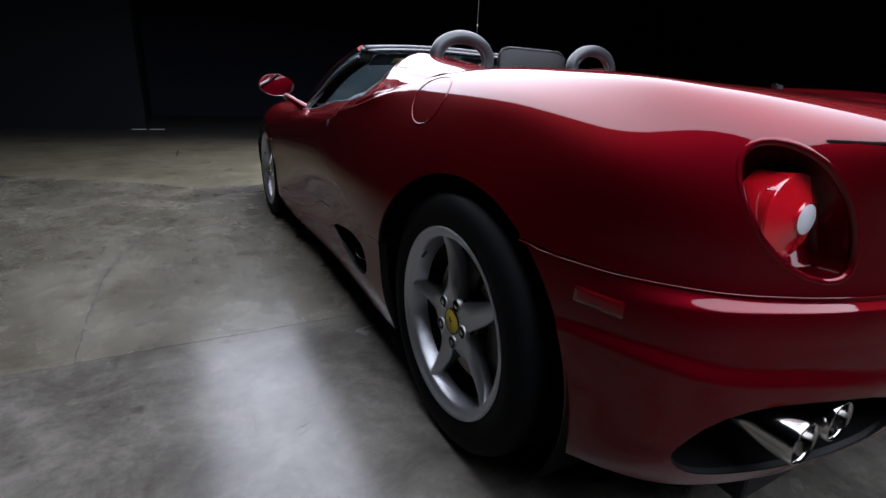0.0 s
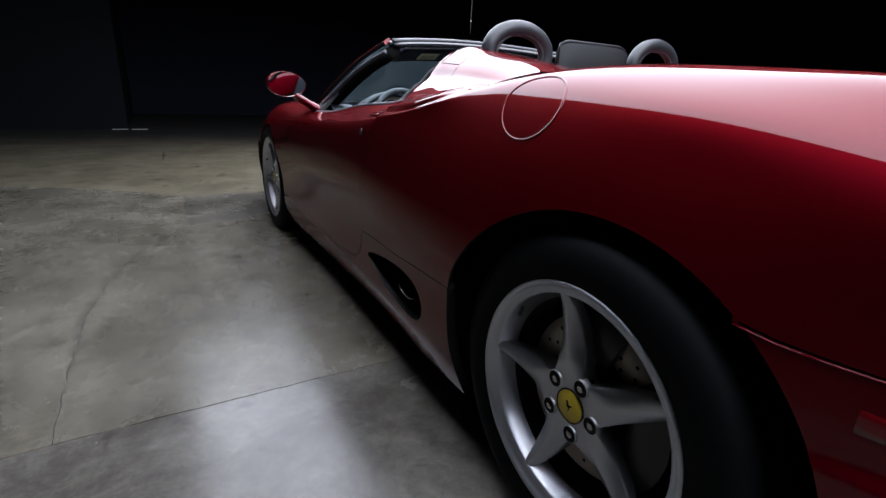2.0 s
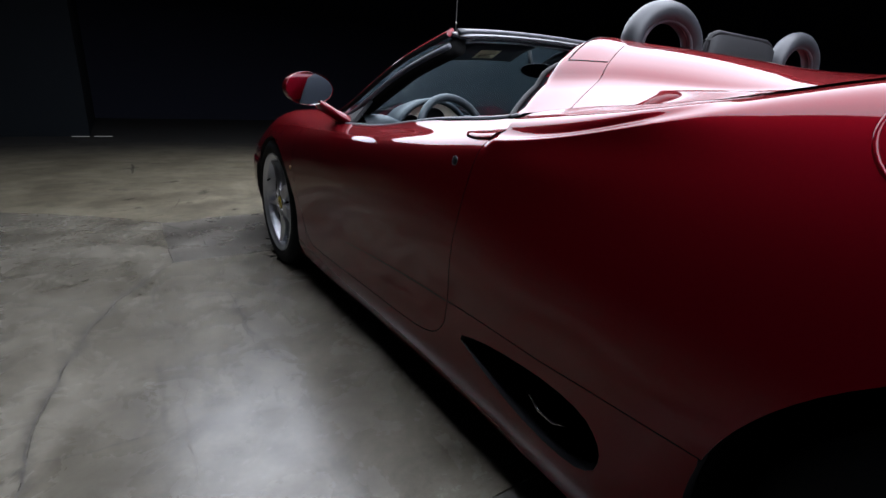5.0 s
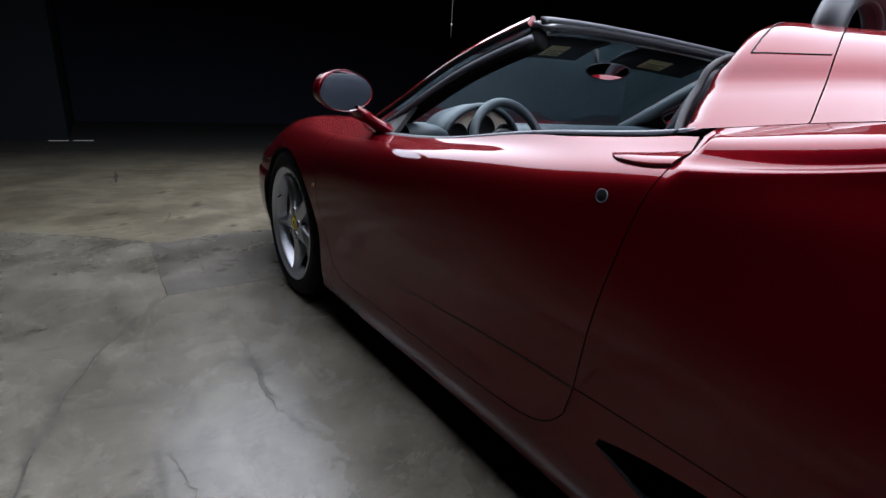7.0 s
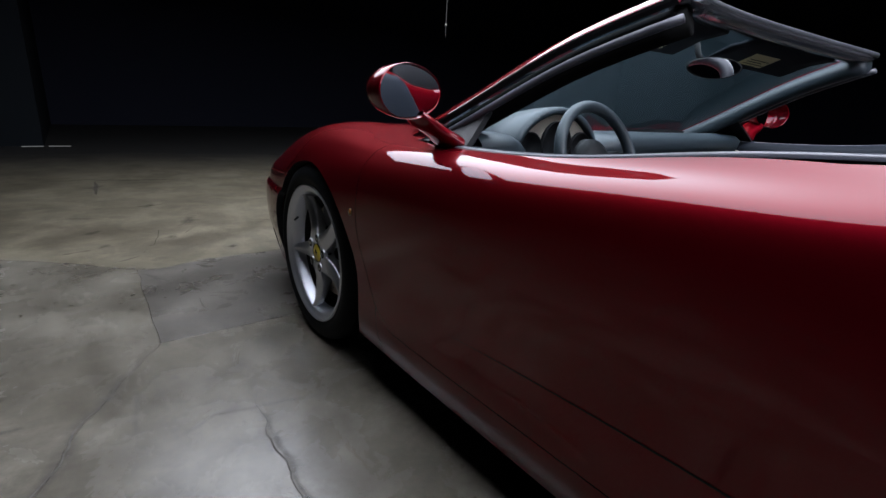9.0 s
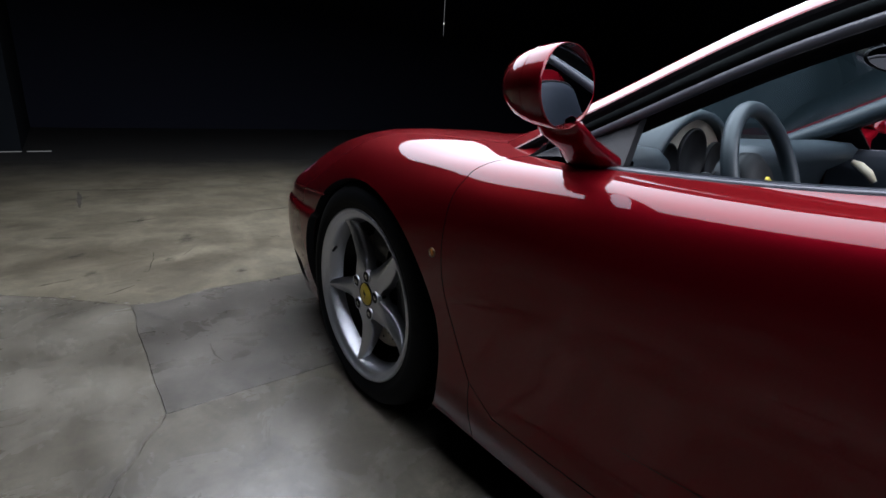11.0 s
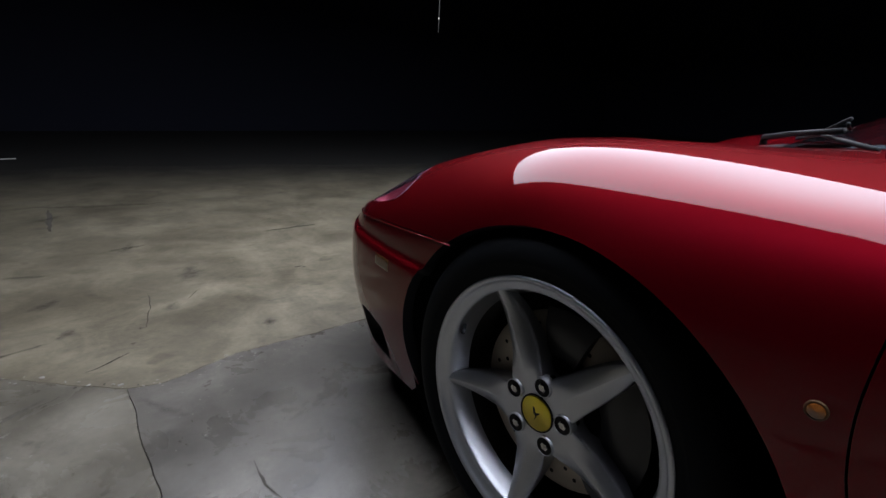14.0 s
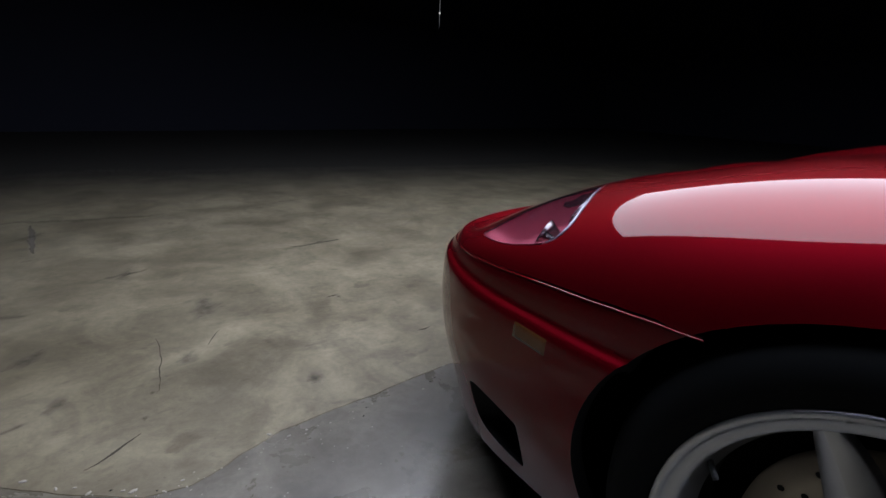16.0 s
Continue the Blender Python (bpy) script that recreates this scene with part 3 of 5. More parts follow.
MARKS = ((-1.365, 1.62), (-1.293, 0.148))
crack([(-1.216, 2.35), (-1.248, 2.09), (-1.245, 1.80), (-1.205, 1.68)], 0.0022, 0.02)
crack([(-1.22, 3.145), (-1.223, 3.08), (-1.21, 3.0)], 0.0035)
crack([(-1.36, 3.855), (-1.42, 3.825), (-1.48, 3.80)], 0.0045)
crack([(-1.22, 4.36), (-1.24, 4.2), (-1.295, 4.02)], 0.002)
crack([(-1.10, 4.22), (-1.03, 4.31)], 0.0025)
crack([(-1.38, 0.16), (-1.375, 0.30)], 0.0012, 0.002)
crack([(-1.55, 3.70), (-1.62, 3.66), (-1.70, 3.66)], 0.003)
crack([(-1.50, 1.20), (-1.505, 1.55), (-1.52, 1.9)], 0.0018, 0.02, mat=STAIN)
crack([(-1.62, 2.95), (-1.66, 2.88)], 0.002)
crack([(-0.60, 4.354), (-0.545, 4.35)], 0.006)
crack([(-0.47, 3.892), (-0.42, 3.89)], 0.006)
crack([(-0.25, 5.06), (-0.13, 5.07)], 0.012, mat=STAIN)
crack([(-1.465, 6.25), (-1.478, 5.9), (-1.482, 5.63)], 0.02, mat=STAIN)
crack([(-1.95, 2.35), (-1.85, 2.40)], 0.010, mat=STAIN)
crack([(-2.0, 1.95), (-2.12, 1.90)], 0.008, mat=STAIN)
crack(RIFT[::3], 0.004, 0.012, mat=SMUDGE)
for x0, y0 in MARKS:
    for k in range(5):
        crack([(x0 + 0.012 * k, y0 + 0.03 * k), (x0 + 0.05 + 0.012 * k, y0 + 0.02 + 0.028 * k)], 0.0018, 0.006, mat=SMUDGE)


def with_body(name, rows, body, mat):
    """A flat stain, or painted falloff, on the floor; body says for each point how thick it lies."""
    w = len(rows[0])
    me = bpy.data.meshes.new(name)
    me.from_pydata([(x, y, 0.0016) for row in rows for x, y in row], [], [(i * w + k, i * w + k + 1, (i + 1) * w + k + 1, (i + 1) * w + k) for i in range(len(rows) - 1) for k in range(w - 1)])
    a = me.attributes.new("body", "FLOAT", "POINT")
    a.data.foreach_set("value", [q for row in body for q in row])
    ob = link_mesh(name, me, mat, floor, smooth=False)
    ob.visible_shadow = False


def smear(points, width, amount=0.02, thick=1.0, mat=DIRT):
    """A soft dark band of dirt along a line."""
    line = ragged(points, amount, 0.025)
    n = len(line) - 1
    rows, body = [], []
    for i, (x, y) in enumerate(line):
        a, b = line[max(i - 1, 0)], line[min(i + 1, n)]
        t = Vector((b[0] - a[0], b[1] - a[1])).normalized()
        h = width * (0.6 + 0.9 * abs(noise.noise((x * 11, y * 11, 4.0))))
        end = min(1, 6 * min(i, n - i) / max(n, 1))
        rows.append([(x - t.y * h * k, y + t.x * h * k) for k in (-1, -0.5, 0, 0.5, 1)])
        body.append([thick * end * q for q in (0, 0.5, 1, 0.5, 0)])
    with_body("smear", rows, body, mat)


def blot(x, y, r, long=1.6, turn=0.0, thick=0.8, mat=DIRT):
    """A soft round stain with an uneven edge."""
    rows, body = [], []
    for k in range(25):
        a = 2 * math.pi * k / 24
        q = r * (0.75 + 0.5 * noise.noise((x * 5 + math.cos(a) * 1.3, y * 5 + math.sin(a) * 1.3, 6.0)))
        p = Matrix.Rotation(turn, 2) @ Vector((math.cos(a) * q, math.sin(a) * q * long))
        rows.append([(x + p.x * f, y + p.y * f) for f in (0.02, 0.35, 0.7, 1.0)])
        body.append([thick, thick * 0.8, thick * 0.35, 0])
    with_body("blot", rows, body, mat)


# the light's falloff towards the drape, painted black over the far floor
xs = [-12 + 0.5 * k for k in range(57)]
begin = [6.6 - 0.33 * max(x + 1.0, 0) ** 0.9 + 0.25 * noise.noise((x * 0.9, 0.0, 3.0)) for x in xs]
with_body("far_floor_falloff", [[(x, q + d) for d in (0, 0.5, 1.0, 1.5, 2.1)] + [(x, 13.0)] for x, q in zip(xs, begin)], [[0, 0.22, 0.55, 0.85, 1, 1]] * len(xs), FAR_FALLOFF)
smear(RIFT[4::2], 0.035, 0.02, 0.75)
smear([(-1.47, 2.23), (-1.35, 2.28), (-1.22, 2.26), (-1.05, 2.22)], 0.014, 0.01, 0.7)
smear([(-1.23, 2.25), (-1.235, 2.05), (-1.24, 1.9), (-1.22, 1.78)], 0.014, 0.02)
smear([(-1.22, 1.78), (-1.2, 1.66), (-1.16, 1.58)], 0.022, 0.02, 0.6)
smear([(-1.86, 2.49), (-1.75, 2.475)], 0.013, 0.008)
smear([(-1.51, 2.52), (-1.53, 2.28)], 0.014, 0.01, 0.7)
smear([(-1.85, 2.27), (-1.84, 2.07)], 0.008, 0.01, 0.7)
smear([(-1.84, 1.43), (-1.71, 1.41), (-1.57, 1.42)], 0.010, 0.01, 0.7)
smear([(-1.54, 1.81), (-1.55, 1.57), (-1.56, 1.35)], 0.018, 0.008, 0.6)
smear([(-1.73, 1.64), (-1.56, 1.63)], 0.015, 0.01, 0.6)
smear([(-1.36, 1.38), (-1.24, 1.35)], 0.012, 0.01, 0.5)
smear([(-1.38, 0.82), (-1.36, 0.75)], 0.004, 0.003)
smear([(-1.52, 0.86), (-1.515, 0.80)], 0.004, 0.003)
smear([(-1.70, 4.04), (-1.56, 4.07)], 0.012, 0.008)
smear([(-1.70, 3.62), (-1.57, 3.71)], 0.010, 0.006)
smear([(-1.545, 3.31), (-1.515, 3.335)], 0.014, 0.004)
smear([(-1.28, 5.06), (-1.09, 5.11)], 0.03, 0.02, 0.7)
smear([(-1.69, 4.86), (-1.51, 4.81)], 0.03, 0.02, 0.6)
smear([(-0.48, 5.05), (-0.2, 5.07)], 0.03, 0.02, 0.8)
smear([(-1.67, 6.4), (-1.2, 6.25), (-0.74, 6.15)], 0.05, 0.04, 0.6)
smear([(-0.05, 6.2), (0.24, 6.19)], 0.012, 0.01, 0.9, PALE_SCUFF)
smear([(-1.90, 1.39), (-1.88, 1.29), (-1.87, 1.16), (-1.84, 1.04), (-1.85, 0.98), (-1.84, 0.87)], 0.007, 0.008, 0.9, PALE_SCUFF)
smear([(-1.39, 3.57), (-1.29, 3.40)], 0.02, 0.01, 0.7)
for x, y, r, far in ((-1.02, 4.53, 0.085, 2.2), (-1.17, 4.17, 0.045, 1.5), (-1.55, 4.43, 0.05, 1.8), (-1.48, 5.97, 0.05, 3.0), (-1.51, 4.11, 0.03, 1.8), (-1.35, 3.36, 0.035, 1.0), (-1.19, 5.08, 0.06, 2.0), (-0.92, 3.83, 0.035, 1.4), (-0.55, 4.33, 0.012, 1.5), (-1.86, 1.42, 0.028, 1.0), (-1.96, 1.60, 0.07, 1.0), (-1.81, 2.02, 0.025, 1.2), (-1.86, 2.41, 0.02, 1.2), (-1.34, 3.92, 0.012, 1.2), (-1.3, 4.03, 0.012, 1.2)):
    blot(x, y, r, far, 0.5 * x)
# chips along the joints and small crumbs
for k in range(60):  # crumbs
    t = random.random()
    x = -1.85 + 1.7 * t
    y = 3.64 + (0.30 * max(-1.4 - x, 0) / 0.3) + random.uniform(-0.05, 0.02) if k < 44 else 0.80 + random.uniform(-0.02, 0.03)
    if k >= 50:
        x, y = -1.88 + random.uniform(-0.03, 0.06), 0.85 + 0.35 * random.random()
    r = random.uniform(0.001, 0.003)
    bm = bmesh.new()
    bmesh.ops.create_icosphere(bm, subdivisions=1, radius=r, matrix=Matrix.Translation((x, y, r * 0.3)) @ Matrix.Diagonal((random.uniform(0.8, 2.4), 1, 0.6, 1)))
    part("chip", bm, CHIP if k % 3 else CRACK, floor, smooth=False)

for x, y, r in ((-1.58, 3.84, 0.006), (-1.48, 3.72, 0.005), (-1.41, 3.67, 0.0065), (-1.425, 3.685, 0.004), (-1.53, 3.775, 0.0045), (-1.36, 3.63, 0.004), (-1.12, 3.67, 0.005), (-1.62, 3.87, 0.004), (-1.5, 3.755, 0.003)):
    bm = bmesh.new()
    bmesh.ops.create_icosphere(bm, subdivisions=1, radius=r, matrix=Matrix.Translation((x, y, r * 0.25)) @ Matrix.Rotation(x * 40, 4, "Z") @ Matrix.Diagonal((1.6, 0.7, 0.5, 1)))
    part("chip", bm, CHIP, floor, smooth=False)

specks = bmesh.new()
for k in range(90):
    x, y = -1.38 + 0.5 * random.random() ** 1.5, 3.63 - 0.35 * random.random() ** 2
    r = random.uniform(0.0008, 0.0022)
    bmesh.ops.create_icosphere(specks, subdivisions=1, radius=r, matrix=Matrix.Translation((x, y, r * 0.2)) @ Matrix.Diagonal((random.uniform(0.8, 1.8), 1, 0.4, 1)))
tagged(part("specks", specks, CHIP, floor, smooth=False), kind="stuff")

# overhead softbox on its cords
softbox = tagged(new("overhead_softbox"), "large white overhead studio softbox above the car", "studio light")
SB = (-1.47, 1.47, -3.2, 5.38, 2.5)
bm = bmesh.new()
loft(bm, [[(x, y, SB[4] + z) for x, y in ((SB[0] - o, SB[2] - o), (SB[1] + o, SB[2] - o), (SB[1] + o, SB[3] + o), (SB[0] - o, SB[3] + o))] for o, z in ((0.04, 0.0), (0.04, 0.22), (-0.1, 0.34), (-0.8, 0.36))], close_u=True)
part("housing", bm, BLACK, softbox, smooth=False)
bm = bmesh.new()
box(bm, (SB[0], SB[2], SB[4]), (SB[1], SB[3], SB[4] + 0.012))
part("diffuser", bm, SOFTBOX, softbox, "white diffuser cloth", smooth=False)
for x in (SB[0] + 0.2, SB[1] - 0.2):
    for y in (SB[2] + 0.3, SB[3] - 0.3):
        bm = bmesh.new()
        tube(bm, [(x, y, SB[4] + 0.3), (x, y, 6.0)], 0.006, 6)
        part("suspension_cord", bm, BLACK, softbox)

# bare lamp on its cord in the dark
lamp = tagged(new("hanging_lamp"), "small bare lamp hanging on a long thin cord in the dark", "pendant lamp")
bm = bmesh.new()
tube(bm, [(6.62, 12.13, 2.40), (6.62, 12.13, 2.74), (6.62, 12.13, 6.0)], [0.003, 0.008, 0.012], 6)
# faint glow on the cord in place of light falling on it
part("cord", bm, glow("cord_lit_by_glow", (0.9, 0.95, 1.0), 0.10), lamp, "thin pale cord, its light put in as a faint glow")
bm = bmesh.new()
bmesh.ops.create_uvsphere(bm, u_segments=12, v_segments=8, radius=0.022, matrix=Matrix.Translation((6.62, 12.13, 2.72)))
part("bulb", bm, glow("dim_bulb", (1, 1, 1), 0.6), lamp)

# ---- the car ----
car = tagged(new("sports_car"), "dark red metallic open two-seat sports car parked on concrete", "car")
RA, FA = (-0.008, 0.338, 0.398, 0.373), (2.595, 0.318, 0.375, 0.326)


def pocket(name, ring, depth, mat, parent, mirror=False, way=(1, 0, 0), shrink=0.8, gap=0.002, label=""):
    """The inside of an opening in the skin: walls that run in along a way, and a back."""
    ring = dense(list(ring), 0.015)
    P = skin(np.array([q[0] for q in ring]), np.array([q[1] for q in ring]))
    c, w = P.mean(0), np.array(way, float)
    rows = []
    for k in (0.0, 0.35, 0.8, 1.0):
        f = 1 - (1 - shrink) * k ** 2
        rows.append([tuple((c + (p - c) * f + w * depth * k) * ((-1, 1, 1) if mirror else (1, 1, 1))) for p in P])
    bm = bmesh.new()
    vs = loft(bm, rows, close_u=True)
    bm.faces.new(vs[-1])
    return part(name, bm, mat, parent, label)


def spot(s, z, rs, rz, n=28):
    """A round or oval ring on the skin."""
    return [(s + rs * math.cos(2 * math.pi * k / n), at_height(s + rs * math.cos(2 * math.pi * k / n), z + rz * math.sin(2 * math.pi * k / n))) for k in range(n)]


def lamp_ring(s, n=32):
    """The slanted oval rim of a tail lamp."""
    return [(s + 0.096 * math.cos(a) + 0.052 * math.sin(a), 5.15 + 0.7 * math.sin(a) + 0.12 * math.cos(a)) for a in np.linspace(0, 2 * math.pi, n, endpoint=False)]


DOOR_BACK = flank((0.95, 0.79), (0.972, 0.72), (1.0, 0.58), (1.03, 0.405))
DOOR_LOW = flank((1.045, 0.34), (1.075, 0.30), (1.13, 0.272), (1.25, 0.255), (1.6, 0.245), (1.9, 0.243), (2.05, 0.25))
DOOR_FRONT = flank((2.12, 0.30), (2.16, 0.37), (2.20, 0.46), (2.215, 0.55), (2.213, 0.62)) + [(2.207, 4.75), (2.2, 5.1), (2.197, 5.51), (2.183, 5.9), (2.162, 6.13), (2.138, 6.36)]
SEAM_SIDE = flank((1.03, 0.405), (0.7, 0.42), (0.378, 0.443))
SEAM_REAR = [(-0.2475, 4.03), (-0.30, 4.0), (-0.36, 4.0), (-0.475, 4.03), (-0.58, 4.1), (-0.7, 4.15), (-0.9, 4.2), (TAIL, 4.2)]
SEAM_FRONT = flank((2.828, 0.567), (2.89, 0.564), (2.95, 0.559), (3.05, 0.5505), (3.12, 0.544), (3.18, 0.538), (3.25, 0.5305), (3.33, 0.5215), (3.42, 0.511)) + [(3.52, 4.72), (3.7, 4.55), (NOSE, 4.45)]
FUEL = [(0.237 + 0.086 * math.cos(a) - 0.004 * math.sin(a), 5.55 + 0.56 * math.sin(a) + 0.08 * math.cos(a)) for a in np.linspace(0, 2 * math.pi, 40, endpoint=False)]
LAMPS = [lamp_ring(-0.708), lamp_ring(-0.937)]
EXHAUST = [(-0.60, at_height(-0.6, 0.335)), (-0.61, at_height(-0.61, 0.365)), (-0.65, at_height(-0.65, 0.42)), (-0.72, at_height(-0.72, 0.455)), (-0.82, at_height(-0.82, 0.465)), (-0.95, at_height(-0.95, 0.46)), (-1.02, at_height(-1.02, 0.43)), (-1.0, at_height(-1.0, 0.365)), (-0.9, at_height(-0.9, 0.335)), (-0.75, at_height(-0.75, 0.312)), (-0.66, at_height(-0.66, 0.302)), (-0.62, at_height(-0.62, 0.308))]
INTAKE = flank((0.985, 0.335), (0.9, 0.36), (0.78, 0.378), (0.66, 0.386), (0.58, 0.375), (0.545, 0.345), (0.535, 0.31), (0.55, 0.272), (0.6, 0.248), (0.7, 0.25), (0.82, 0.275), (0.92, 0.31))
VENT = flank((3.25, 0.272), (3.24, 0.282), (3.2, 0.286), (3.104, 0.276), (3.097, 0.268), (3.094, 0.186), (3.10, 0.178), (3.16, 0.178), (3.22, 0.184), (3.245, 0.21))
HEADLAMP = [(3.335, 5.56), (3.27, 5.46), (3.215, 5.42), (3.16, 5.44), (3.125, 5.47), (3.103, 5.55), (3.097, 5.72), (3.114, 6.0), (3.15, 6.35), (3.19, 6.65), (3.235, 6.87), (3.285, 6.88), (3.34, 6.6), (3.37, 6.2), (3.37, 5.85), (3.357, 5.66)]

DOOR_FRONT, DOOR_LOW = eased(DOOR_FRONT), eased(DOOR_LOW)
HEADLAMP, INTAKE, VENT, EXHAUST = (eased(q, True, 1) for q in (HEADLAMP, INTAKE, VENT, EXHAUST))

for side in (False, True):
    door = panel("door", DOOR_BACK + DOOR_LOW + DOOR_FRONT + [(2.06, 6.36), (1.95, 6.38), (1.6, 6.4), (1.2, 6.5), (1.0, 6.9), (0.96, 6.9), (0.945, 6.4)], PAINT, car, side, gap=0.0013)
    panel("rear_quarter", [(0.955, 6.9), (0.945, 6.4)] + DOOR_BACK + SEAM_SIDE[1:] + arc(*RA, 16, 127) + SEAM_REAR + [(TAIL, 7.3), (-0.3, 7.3), (0.2, 7.3), (0.36, 7.12), (0.95, 7.12)], PAINT, car, side, holes=[FUEL] + LAMPS, dv=0.08, lip=0.008)
    panel("fuel_flap", FUEL, PAINT, car, side, ds=0.02)
    panel("engine_cover", [(TAIL, 7.32), (-0.3, 7.32), (0.2, 7.32), (0.36, 7.15), (0.5, 7.15), (0.5, TOP), (TAIL, TOP)], PAINT, car, side, gap=0.001)
    panel("rear_bumper", arc(*RA, 127, 203) + [(-0.45, 0), (-0.7, 0), (-1.0, 0), (TAIL, 0)] + SEAM_REAR[::-1], PAINT, car, side, holes=[EXHAUST], lip=0.012, dv=0.05, ds=0.02)
    panel("side_sill", SEAM_SIDE + arc(*RA, 14, -30, 10) + [(0.6, 0), (1.2, 0), (2.13, 0)] + DOOR_FRONT[:1] + DOOR_LOW[::-1], PAINT, car, side, holes=[INTAKE])
    panel("front_fender", DOOR_FRONT[::-1] + [(2.13, 0), (2.2, 0)] + arc(*FA, 213, 48, 36) + SEAM_FRONT[1:] + [(NOSE, 8.2), (3.6, 8.2), (3.2, 8.2), (2.8, 8.2), (2.46, 8.2), (2.40, 8.6), (2.28, 8.2), (2.18, 7.3)], PAINT, car, side, holes=[HEADLAMP])
    panel("front_bumper", arc(*FA, 48, -22, 20) + [(3.0, 0), (3.3, 0), (3.6, 0), (NOSE, 0)] + SEAM_FRONT[::-1], PAINT, car, side, holes=[VENT])
    panel("hood", [(2.46, 8.22), (2.8, 8.22), (3.2, 8.22), (3.6, 8.22), (NOSE, 8.22), (NOSE, TOP), (2.44, TOP)], PAINT, car, side, gap=0.001)
    bm = bmesh.new()
    ring = dense(FUEL, 0.012)
    pts = skin(np.array([q[0] for q in ring]), np.array([q[1] for q in ring])) - 0.0012 * skin_normal(np.array([q[0] for q in ring]), np.array([q[1] for q in ring]))
    tube(bm, [(-p[0] if side else p[0], p[1], p[2]) for p in pts], 0.0032, 8, closed=True)
    part("flap_ring", bm, PAINT, car)
    # rolled edges under the bumper joints
    for line in (SEAM_REAR, SEAM_FRONT):
        line = dense(line + line[::-1], 0.03)[: len(dense(line, 0.03)) - 3]
        sv = np.array(line)
        pts = skin(sv[:, 0], sv[:, 1] - 0.03) + skin_normal(sv[:, 0], sv[:, 1] - 0.03) * 0.0004
        bm = bmesh.new()
        tube(bm, [(-p[0] if side else p[0], p[1], p[2]) for p in pts], 0.0016, 6)
        part("bumper_edge", bm, PAINT, car)
    # tapered black strip painted for the shading along the door's low swage line
    bm = bmesh.new()
    rows = []
    for k in range(31):
        y = 1.035 + 0.76 * k / 30
        z, wide = 0.403 - 0.047 * (k / 30) ** 1.2, 0.0019 * (1 - (k / 30) ** 2) + 0.0002
        row = []
        for q in (-1, 1):
            v = at_height(y, z + q * wide)
            p = skin(np.array(y), np.array(v)) + skin_normal(np.array(y), np.array(v)) * 0.0008
            row.append((-p[0] if side else p[0], p[1], p[2]))
        rows.append(row)
    loft(bm, rows)
    part("swage_shade", bm, BLACK, door)
    pocket("side_intake", INTAKE, 0.16, BLACK, car, side, (0.9, -0.45, 0), 0.6, label="deep dark side air intake")
    # chrome rod added in place of a glint reflected on the intake's edge
    bm = bmesh.new()
    sgn = 1 if side else -1
    tube(bm, [(sgn * 0.925, 0.735, 0.312), (sgn * 0.93, 0.70, 0.297), (sgn * 0.925, 0.665, 0.290), (sgn * 0.91, 0.64, 0.290)], [0.0015, 0.004, 0.004, 0.001], 8)
    part("intake_glint", bm, CHROME, car, "small chrome rod drawn for a reflected glint in the intake")
    duct = pocket("brake_duct", VENT, 0.10, BLACK, car, side, (0.7, -0.7, 0), 0.8)
    pocket("exhaust_opening", EXHAUST, 0.2, LINER, car, side, (0.1, 1, 0), 0.95)


# wheel wells, floor pan and the dark inside of the shell
for name, cy, cz, r in (("rear_wheel_well", -0.008, 0.338, 0.40), ("front_wheel_well", 2.595, 0.318, 0.377)):
    for sx in (-1, 1):
        bm = bmesh.new()
        lathe(bm, [(sx * 0.905, r + 0.003), (sx * 0.87, r + 0.008), (sx * 0.6, r + 0.012), (sx * 0.6, 0.02)], n=40, center=(0, cy, cz), a0=radians(-38), a1=radians(218))
        for v in bm.verts:
            v.co.z = cz + (v.co.z - cz) * (0.94 if cy < 1 else 0.868)
        part(name, bm, LINER, car)
bm = bmesh.new()
box(bm, (-0.86, 0.42, 0.115), (0.86, 2.2, 0.15), 0.01)
box(bm, (-0.6, -0.6, 0.16), (0.6, 0.42, 0.30), 0.01)
box(bm, (-0.6, 2.2, 0.12), (0.6, 3.45, 0.30), 0.01)
part("floor_pan", bm, BLACK, car, smooth=False)


